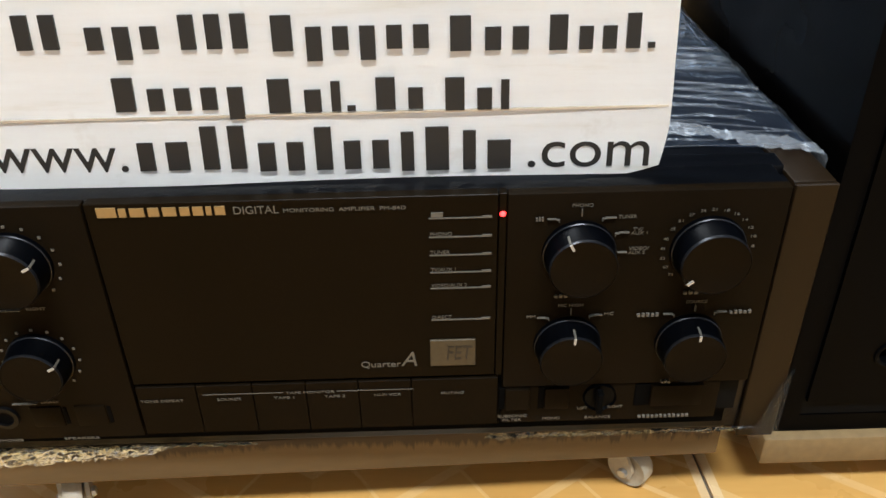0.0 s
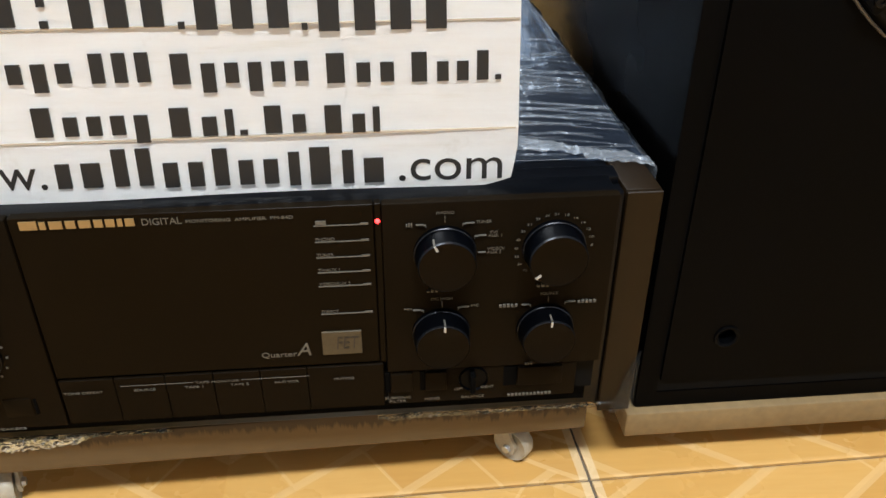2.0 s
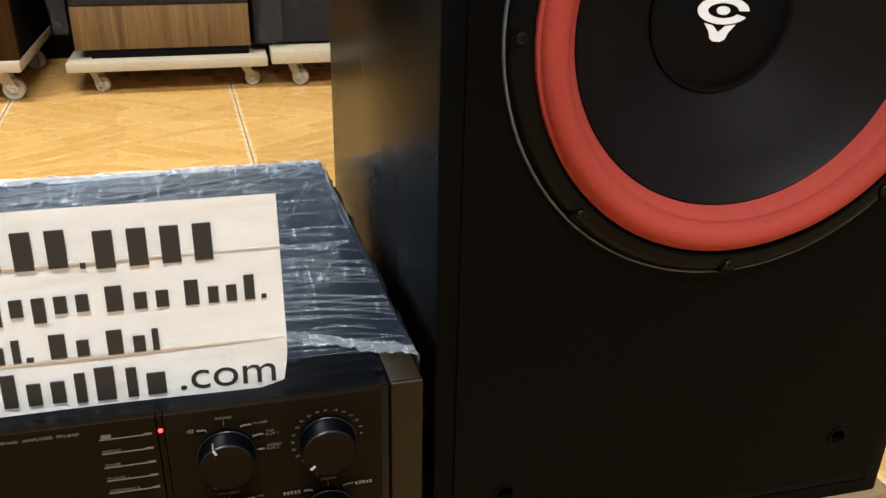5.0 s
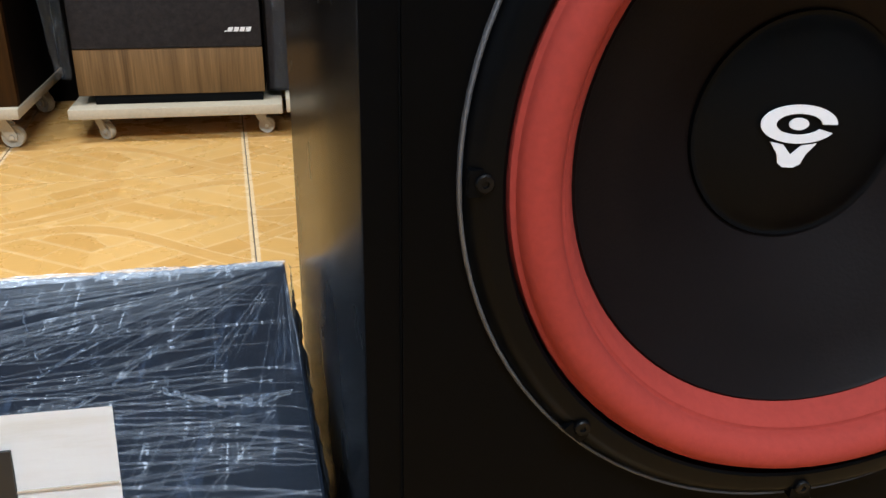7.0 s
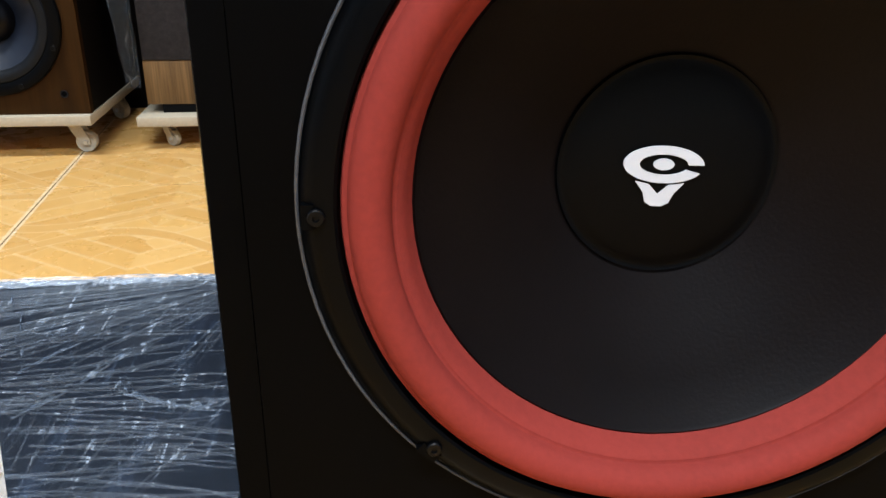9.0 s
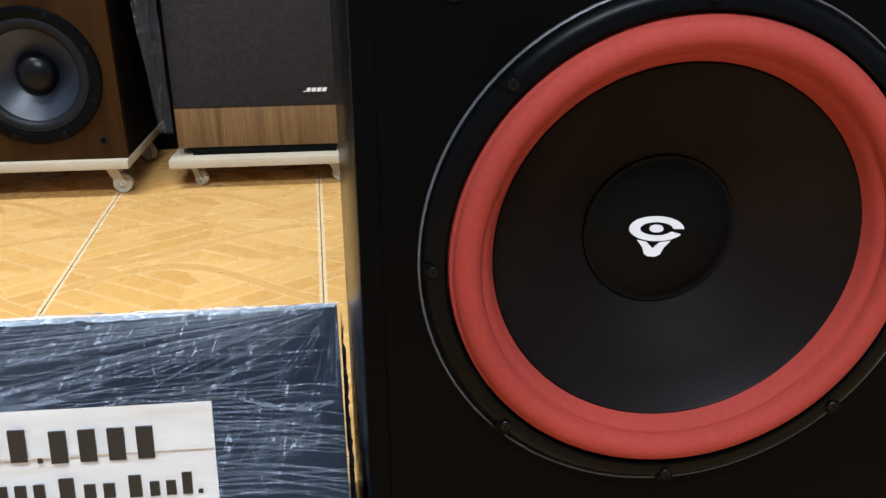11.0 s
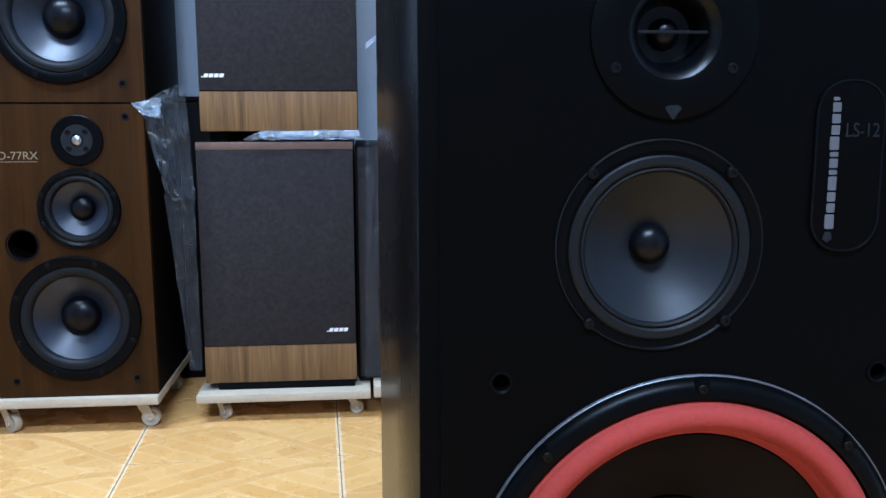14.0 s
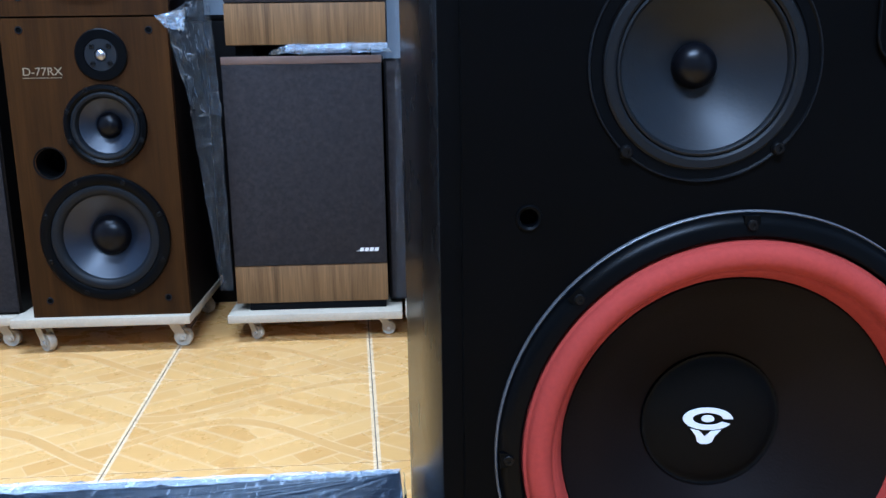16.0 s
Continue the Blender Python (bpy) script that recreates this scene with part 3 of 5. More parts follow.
    part("cone", lathe([(0.0493, -0.0014), (0.040, -0.008), (0.030, -0.0145), (0.020, -0.019), (0.014, -0.021)], (mx, f, mz), 72), M_GREYCONE, m, "grey cone")
    part("dust_cap", lathe([(0.0140, -0.0205)] + [(0.0137 * math.sin(radians(a)), -0.0205 + 0.011 * math.cos(radians(a))) for a in (90, 78, 66, 54, 42, 31, 20, 10, 0)], (mx, f, mz), 40), M_DOME, m)
    for dx in (-0.0455, 0.0455):
        for dz in (-0.0485, 0.0485):
            part("mount_ear", lathe([(0.0044, -0.001), (0.0042, 0.002), (0.0034, 0.0024), (0, 0.0024)], (mx + dx, f, mz + dz), 20), M_BAFFLE, m)
            piece("screw", screw_small, m, (mx + dx, f - 0.0026, mz + dz))
    # tweeter
    tx, tz = 0.3855, 0.7875
    t = part("tweeter", lathe([(0.0540, -0.001), (0.0537, 0.0022), (0.0520, 0.0030), (0.034, 0.0034), (0.0295, 0.0026)], (tx, f, tz), 64), M_HORN, s, "black round horn tweeter plate")
    part("horn", lathe([(0.0296, 0.0026), (0.0262, 0.0008), (0.0232, -0.0036), (0.0205, -0.0100), (0.0188, -0.0165), (0.0178, -0.0220), (0, -0.0225)], (tx, f, tz), 64), M_SHEEN, t, "flared horn throat")
    part("dome", lathe([(0.0105 * math.sin(radians(a)), -0.0220 + 0.0100 * math.cos(radians(a))) for a in range(90, -1, -10)], (tx, f, tz), 32), M_DOME, t)
    part("bridge", boxed((tx - 0.0225, f + 0.0020, tz - 0.0011), (tx + 0.0225, f + 0.0046, tz + 0.0009), 0.0003, 1), M_GREYRING, t)
    for dx, dz in ((-0.0375, -0.0225), (0.0375, -0.0225), (-0.0375, 0.0225), (0.0375, 0.0225)):
        piece("screw", screw_small, t, (tx + dx, f - 0.0030, tz + dz))
    part("emblem", plate([(tx - 0.0055, tz - 0.047), (tx - 0.003, tz - 0.0505), (tx, tz - 0.0545), (tx + 0.003, tz - 0.0505), (tx + 0.0055, tz - 0.047), (tx + 0.003, tz - 0.0452), (tx - 0.003, tz - 0.0452)], f - 0.0034, f - 0.0026), M_GREYCONE, t)
    # name plate with illegible lettering as bars
    b = part("name_plate", plate(rounded(0.4810, 0.6480, 0.5265, 0.7580, 0.0200), f - 0.0022, f + 0.001), M_RING, s, "glossy black name plate")
    part("plate_rim", tube_loop(rounded(0.4812, 0.6482, 0.5263, 0.7578, 0.0198), f - 0.0022, 0.0009), M_SHEEN, b, "polished raised rim")
    part("plate_face", plate(rounded(0.4822, 0.6492, 0.5253, 0.7568, 0.0188), f - 0.0024, f - 0.0021), M_BAFFLE, b)
    z = 0.6625
    for k, h in enumerate((0.0095, 0.006, 0.006, 0.009, 0.003, 0.006, 0.003, 0.0085, 0.006, 0.006, 0.006, 0.0022)):
        tall = 0.0062 if h > 0.0025 else 0.0050
        part("letter_bar", plate(rounded(0.4900 + (0.0 if k in (0, 7) else 0.0006), z, 0.4900 + tall, z + h, 0.0008, 2), f - 0.0030, f - 0.0022), M_GREYPRINT, b)
        z += (h + 0.0014) * 0.98
    part("letter_bar", plate([(0.4892, 0.6560), (0.4925, 0.6535), (0.4958, 0.6560), (0.4945, 0.6605), (0.4905, 0.6605)], f - 0.0030, f - 0.0022), M_GREYCONE, b)
    lettering("model_lettering", "LS-12", M_GREYCONE, b, 0.5000, f - 0.0026, 0.7220, 0.0090, 0.0225)
    # grille peg sockets
    for x, z in PEGS:
        c = part("peg_socket", lathe([(0.0082, -0.0005), (0.0080, 0.0010), (0.0070, 0.0013), (0.0056, 0.0004), (0.0052, -0.0035), (0.0050, -0.0085)], (x, f, z), 28), M_HORN, s)
        part("socket_hole", lathe([(0.0050, -0.0080), (0.0, -0.0080)], (x, f, z), 20), M_HOLE, c)
    return s


screw_small = screw_mesh(0.0036, 0.0012)
tower_speaker()
dolly(0.219, 0.60, 0.3425, 0.69, 0.023, 0.043, "raw wooden dolly board under the tall loudspeaker", M_BOARD)


# ---- amplifier ----
FY = 0.309
AX0, AX1 = -0.256, 0.212


def knob(parent, x, z, r, mark):
    """A round knob with a wider foot and a pointer mark over its front edge, degrees clockwise from up."""
    d = 0.0138
    k = part("knob", lathe([(r * 1.07, -0.001), (r * 1.06, 0.0018), (r * 1.01, 0.0028), (r * 0.965, d - 0.0012), (r * 0.93, d)], (x, FY, z), 48), M_KNOB, parent)
    # two paler rings paint in the highlights along the knob's edges
    part("rim_line", lathe([(r * 0.967, d - 0.0013), (r * 0.955, d - 0.0004), (r * 0.938, d + 0.0001)], (x, FY, z), 48), M_EDGELIGHT, k)
    part("base_line", lathe([(r * 1.062, 0.0012), (r * 1.055, 0.0022), (r * 1.03, 0.0026)], (x, FY, z), 48), M_EDGELIGHT, k)
    part("face", lathe([(r * 0.93, d), (r * 0.9, d - 0.0003), (0, d - 0.0003)], (x, FY, z), 48), M_AMP, k)
    for y0, y1, z0, z1, mat in ((-d - 0.0006, -d + 0.0004, r * 0.74, r * 0.945, M_POINTER), (-d + 0.0003, -d + 0.0062, r * 0.95, r * 0.985, M_PRINT)):
        bm = boxed((-0.0005, y0, z0), (0.0005, y1, z1))
        bmesh.ops.rotate(bm, verts=bm.verts, cent=(0, 0, 0), matrix=Matrix.Rotation(radians(mark), 3, "Y"))
        bmesh.ops.translate(bm, verts=bm.verts, vec=(x, FY, z))
        part("pointer", bm, mat, k, "white pointer mark")
    return k


def dash(parent, x0, x1, z0, z1):
    part("print_line", boxed((x0, FY - 0.0017, z0), (x1, FY - 0.0004, z1)), M_PRINT, parent)


def sheared(bm):
    """The amplifier stands a little askew: its depth runs off to one side."""
    for v in bm.verts:
        v.co.x -= 0.050 * max(0.0, v.co.y - 0.347)
    return bm


def amplifier():
    a = thing("amplifier", ((AX0 + AX1) / 2, 0.5, 0.0662), "black stereo amplifier wrapped in clear film on a low dolly", "amplifier")
    part("chassis", sheared(boxed((AX0 + 0.02, 0.325, 0.072), (AX1 - 0.02, 0.7085, 0.2178), 0.002)), M_AMPTOP, a)
    part("cover_lid", sheared(boxed((AX0, 0.3620, 0.2183), (AX1, 0.7097, 0.2189), 0.0002, 1)), M_AMPTOP, a)
    # black strip added below the front plate, standing in for the shade there
    part("shade_strip", boxed((AX0 + 0.022, 0.3215, 0.0805), (AX1 - 0.030, 0.3245, 0.0950)), M_HOLE, a)
    for x0, x1 in ((AX1 - 0.0195, AX1), (AX0, AX0 + 0.0195)):
        part("side_panel", sheared(boxed((x0, 0.3265, 0.0662), (x1, 0.7095, 0.2182), 0.0015)), M_SIDE, a)
        part("panel_front", boxed((x0, 0.3240, 0.0662), (x1, 0.3262, 0.2180), 0.0006, 1), M_SIDE, a, "dark veneered front edge")
    fl, fr = AX0 + 0.025, 0.1845
    zt, zb = 0.2256, 0.0945
    # front plate in three fields over a lower key strip
    for x0, x1, z0 in ((fl, -0.1085, zb), (0.0665, fr, 0.1195)):
        bm = boxed((x0, FY, z0), (x1, FY + 0.006, zt), 0.0010)
        part("front_plate", bm, M_AMP, a)
    part("front_plate", boxed((0.0665, FY + 0.0016, zb), (fr - 0.012, FY + 0.018, 0.1185), 0.0008), M_AMP, a)
    part("centre_panel", boxed((-0.1075, FY + 0.0006, 0.1275), (0.0625, FY + 0.006, zt), 0.0003, 1), M_PANEL, a, "smooth black centre panel")
    part("centre_strip", boxed((0.0630, FY + 0.0012, 0.1265), (0.0662, FY + 0.006, zt), 0.0003, 1), M_PANEL, a)
    part("backing", boxed((fl, FY + 0.0064, zb + 0.001), (fr - 0.001, FY + 0.0135, 0.2205)), M_GROOVE, a)
    part("top_lip", boxed((fl, FY + 0.0065, 0.2212), (fr, FY + 0.0250, 0.2236), 0.0010), M_AMPTOP, a)
    part("top_step", boxed((fl, FY + 0.0254, 0.2160), (fr + 0.006, FY + 0.0385, 0.2222), 0.0010), M_AMPTOP, a)
    # keys of the lower strip
    xs = [-0.1075, -0.0790, -0.0525, -0.0272, -0.0022, 0.0230, 0.0645]
    for x0, x1 in zip(xs, xs[1:]):
        part("push_key", boxed((x0 + 0.0002, FY + 0.0002, zb + 0.001), (x1 - 0.0002, FY + 0.016, 0.1258), 0.0003, 1), M_AMP, a)
    # keys with a dark finger slot at one end, and the balance dial in its round well
    for x0, x1 in ((0.0650, 0.0800), (0.0842, 0.0990), (0.1310, 0.1640)):
        slot = 0.0028 if x1 < 0.11 else 0.0075
        part("key_slot", boxed((x0, FY + 0.0010, 0.1040), (x0 + slot, FY + 0.0022, 0.1180), 0.0003, 1), M_HOLE, a, "dark finger slot")
        part("push_key", boxed((x0 + slot + 0.0002, FY - 0.0004, 0.1045), (x1, FY + 0.008, 0.1178), 0.0008), M_AMP, a)
    bal = part("balance_knob", lathe([(0.0082, -0.003), (0.0080, 0.0004), (0.0072, -0.0006), (0, -0.0006)], (0.1140, FY, 0.1110), 28), M_KNOB, a)
    part("grip", boxed((0.1118, FY - 0.0052, 0.1046), (0.1148, FY - 0.0002, 0.1176), 0.0006, 1), M_HOLE, bal)
    jack = part("phones_jack", lathe([(0.0068, 0.0), (0.0066, 0.0016), (0.0045, 0.0018), (0.0040, -0.004)], (-0.1720, FY, 0.1100), 24), M_STEEL, a)
    part("jack_hole", lathe([(0.0044, 0.0005), (0, 0.0005)], (-0.1720, FY, 0.1100), 16), M_HOLE, jack)
    for x in (-0.1430, -0.1220):
        part("key_slot", boxed((x - 0.0009, FY - 0.0004, 0.1045), (x + 0.0009, FY + 0.0006, 0.1150), 0.0002, 1), M_HOLE, a, "dark finger slot")
        part("push_key", boxed((x - 0.0165, FY - 0.0008, 0.1030), (x - 0.0014, FY + 0.006, 0.1160), 0.0008), M_AMP, a)
    # knobs
    knob(a, 0.0975, 0.1962, 0.0150, -26)
    knob(a, 0.1530, 0.1965, 0.0153, -130)
    knob(a, 0.0957, 0.1458, 0.0146, 4)
    knob(a, 0.1517, 0.1455, 0.0145, 2)
    knob(a, -0.1420, 0.1980, 0.0148, 61)
    knob(a, -0.1455, 0.1450, 0.0142, 62)

    def line(words, x, z, h, w=None, middle=False):
        lettering("lettering", words, M_PRINT, a, x, FY - 0.0004, z, h, w, "CENTER" if middle else "LEFT")

    # figures of the volume scale, then the plain scales of the two tone knobs
    figures = ("70", "60", "52", "45", "40", "35", "31", "27", "24", "21", "18", "16", "14", "12", "10", "8")
    for k, words in enumerate(figures):
        an = radians(-131 + 14.6 * k + (-1.5 if k < 5 else 0))
        line(words, 0.1530 + 0.0194 * math.sin(an), 0.1966 + 0.0196 * math.cos(an) - 0.0006, 0.0013, 0.0022 if len(words) > 1 else 0.0012, True)
    for kx, kz, kr in ((-0.1420, 0.1980, 0.0186), (-0.1455, 0.1450, 0.0174)):
        for k in range(13):
            an = radians(-138 + 23 * k)
            x, z = kx + kr * math.sin(an), kz + kr * math.cos(an)
            part("scale_mark", boxed((x - 0.0006, FY - 0.0005, z - 0.0006), (x + 0.0006, FY + 0.001, z + 0.0006)), M_PRINT, a)
    for words, x, z, w in (("PHONO", 0.0930, 0.2190, 0.0088), ("TUNER", 0.1128, 0.2130, 0.0078), ("TV/", 0.1195, 0.2066, 0.0044), ("AUX 1", 0.1190, 0.2047, 0.0070), ("VIDEO/", 0.1188, 0.1969, 0.0088), ("AUX 2", 0.1188, 0.1948, 0.0072),
                           ("MC HIGH", 0.0902, 0.1673, 0.0112), ("MM", 0.0762, 0.1614, 0.0040), ("MC", 0.1112, 0.1619, 0.0042), ("SOURCE", 0.1478, 0.1674, 0.0094), ("BALANCE", 0.1072, 0.0980, 0.0126), ("LEFT", 0.1032, 0.1042, 0.0050),
                           ("RIGHT", 0.1180, 0.1046, 0.0072), ("MONO", 0.0865, 0.0980, 0.0084), ("SUBSONIC", 0.0645, 0.1002, 0.0142), ("FILTER", 0.0668, 0.0976, 0.0092)):
        line(words, x, z, 0.0016, w)
    # leader lines with a bent end
    for x0, x1, bx, z in ((0.0830, 0.0868, 0.0880, 0.2137), (0.1120, 0.1074, 0.1062, 0.2137), (0.1180, 0.1140, 0.1122, 0.2062), (0.0810, 0.0852, 0.0864, 0.1618), (0.1104, 0.1060, 0.1046, 0.1626),
                          (0.1380, 0.1420, 0.1430, 0.1620), (0.1668, 0.1624, 0.1612, 0.1626)):
        dash(a, min(x0, x1), max(x0, x1), z, z + 0.0003)
        dash(a, bx - 0.00015, bx + 0.00015, z - 0.0014, z - 0.0003)
        dash(a, min(x1, bx), max(x1, bx), z - 0.0004, z - 0.0001)
    dash(a, 0.1140, 0.1180, 0.1962, 0.1965)
    for x, z in ((0.0972, 0.2150), (0.0960, 0.1634), (0.1520, 0.1634)):
        dash(a, x, x + 0.0003, z, z + 0.0032)
    # legends too small to read
    for x0, x1, z, h in ((0.0782, 0.0818, 0.2132, 0.0017), (0.0882, 0.0946, 0.1732, 0.0013), (0.1455, 0.1528, 0.1732, 0.0015), (0.1262, 0.1366, 0.1613, 0.0015), (0.1680, 0.1785, 0.1617, 0.0014), (0.1335, 0.1590, 0.0984, 0.0012), (0.1422, 0.1468, 0.1208, 0.0013)):
        n = max(3, round((x1 - x0) / 0.0021))
        for k in range(n):
            w = (x1 - x0) / n
            dash(a, x0 + w * k, x0 + w * (k + 0.62), z, z + h * (1.0 if k % 3 else 0.8))
    # centre panel print
    yy = FY + 0.0002
    for x0, x1, dz, notch in ((-0.1025, -0.0945, 0, 0), (-0.0935, -0.0905, 0, 1), (-0.0890, -0.0830, 0, 1), (-0.0815, -0.0770, 0, 1), (-0.0755, -0.0700, 0, 1), (-0.0685, -0.0645, 0, 1), (-0.0632, -0.0590, 0, 1), (-0.0578, -0.0555, 0, 1), (-0.0542, -0.0500, 0, 1)):
        part("brand_bar", boxed((x0, yy - 0.0003, 0.2195), (x1, yy + 0.0005, 0.2235 if notch else 0.2240)), M_GOLD, a)
    lettering("lettering", "DIGITAL", M_PRINT, a, -0.0470, yy, 0.2195, 0.0036, 0.0185)
    lettering("lettering", "MONITORING  AMPLIFIER  PM-84D", M_PRINT, a, -0.0265, yy, 0.2198, 0.0017, 0.0505)
    for z, words in ((0.2155, ""), (0.2062, "PHONO"), (0.1970, "TUNER"), (0.1880, "TV/AUX 1"), (0.1795, "VIDEO/AUX 2"), (0.1620, "DIRECT")):
        part("print_line", boxed((0.0335, yy - 0.0003, z - 0.0008), (0.0600, yy + 0.0005, z - 0.0004)), M_PRINT, a)
        part("print_line", boxed((0.0560, yy - 0.0003, z - 0.0004), (0.0600, yy + 0.0005, z + 0.0002)), M_PRINT, a)
        if words:
            lettering("lettering", words, M_PRINT, a, 0.0338, yy, z, 0.0018)
        else:
            part("print_block", boxed((0.0345, yy - 0.0003, z), (0.0395, yy + 0.0005, z + 0.0022)), M_PRINT, a)
    badge = part("badge", boxed((0.0325, yy - 0.0006, 0.1345), (0.0535, yy + 0.001, 0.1500), 0.0003, 1), M_FET, a, "bronze badge")
    lettering("lettering", "FET", M_INK, badge, 0.0395, yy - 0.0008, 0.1385, 0.0080, 0.0120, lean=0.15)
    lettering("lettering", "Quarter", M_PRINT, a, 0.0000, yy, 0.1345, 0.0034, 0.0185)
    lettering("lettering", "A", M_PRINT, a, 0.0188, yy, 0.1347, 0.0085, 0.0075, lean=0.25)
    part("led", lathe([(0.0013 * math.sin(radians(t)), 0.0013 * math.cos(radians(t))) for t in range(90, -1, -15)], (0.0645, FY + 0.0008, 0.2160), 16), M_LED, a, "lit red indicator")
    for words, x, w in (("TONE DEFEAT", -0.1062, 0.0205), ("SOURCE", -0.0698, 0.0115), ("TAPE 1", -0.0428, 0.0097), ("TAPE 2", -0.0187, 0.0100), ("HI-FI VCR", 0.0050, 0.0128), ("MUTING", 0.0370, 0.0108)):
        lettering("lettering", words, M_PRINT, a, x, FY - 0.0002, 0.1166, 0.0015, w)
    lettering("lettering", "TAPE MONITOR", M_PRINT, a, -0.0368, FY - 0.0002, 0.1196, 0.0014, 0.0232)
    for x0, x1 in ((-0.0760, -0.0380), (-0.0125, 0.0240)):
        part("print_line", boxed((x0, FY - 0.0002, 0.1203), (x1, FY + 0.0001, 0.1206)), M_PRINT, a)
    lettering("lettering", "SPEAKERS", M_PRINT, a, -0.1480, FY - 0.0003, 0.0940, 0.0015, 0.0170)
    lettering("lettering", "PHONES", M_PRINT, a, -0.1800, FY - 0.0003, 0.0938, 0.0015, 0.0120)
    lettering("lettering", "RIGHT", M_PRINT, a, -0.1445, FY - 0.0003, 0.1735, 0.0015, 0.0085)
    dash(a, -0.1600, -0.1465, 0.1740, 0.1743)
    lettering("lettering", "LIGHT", M_PRINT, a, -0.1530, FY - 0.0003, 0.1183, 0.0015, 0.0085)
    dash(a, -0.1660, -0.1545, 0.1188, 0.1191)
    for x in (AX0 + 0.06, AX1 - 0.06):
        for y in (0.37, 0.66):
            part("foot", upright([(0, 0.0662), (0.02, 0.0662), (0.022, 0.0735), (0, 0.0735)], (x, y, 0), 20), M_GROOVE, a)
    return a


amplifier()
dolly(-0.230, 0.187, 0.332, 0.685, 0.0395, 0.0660, "raw wooden dolly board with dark streaks along its top under the amplifier", M_STREAKED, -60.0, 0.028).rotation_euler = (0, 0, radians(1.2))


# ---- clear film over the amplifier ----
def film_sheet(corners, nu, nv, lift, seed, scale=(5, 5), ragged=0.0):
    """A crumpled sheet of film between four corners; lift: how far its creases stand up."""
    bm = bmesh.new()
    c00, c10, c01, c11 = (Vector(c) for c in corners)
    nrm = (c10 - c00).cross(c01 - c00).normalized()
    grid = []
    for j in range(nv + 1):
        row = []
        for i in range(nu + 1):
            u, v = i / nu, j / nv
            if ragged and j == 0:
                v += ragged * (noise.noise(Vector((u * 9, seed, 0.3))) + 0.6 * noise.noise(Vector((u * 27, seed, 2.3))))
            p = c00.lerp(c10, u).lerp(c01.lerp(c11, u), v)
            q = Vector((u * scale[0] + seed, v * scale[1], 0.0))
            n1 = 1 - abs(noise.noise(q * 1.3)) * 2
            n2 = 1 - abs(noise.noise(q * 4.1 + Vector((3, 7, 1)))) * 2
            h = lift * (0.65 * max(0, n1) ** 3 + 0.45 * max(0, n2) ** 3)
            row.append(bm.verts.new(p + nrm * h))
        grid.append(row)
    for j in range(nv):
        for i in range(nu):
            bm.faces.new((grid[j][i], grid[j][i + 1], grid[j + 1][i + 1], grid[j + 1][i]))
    return bm


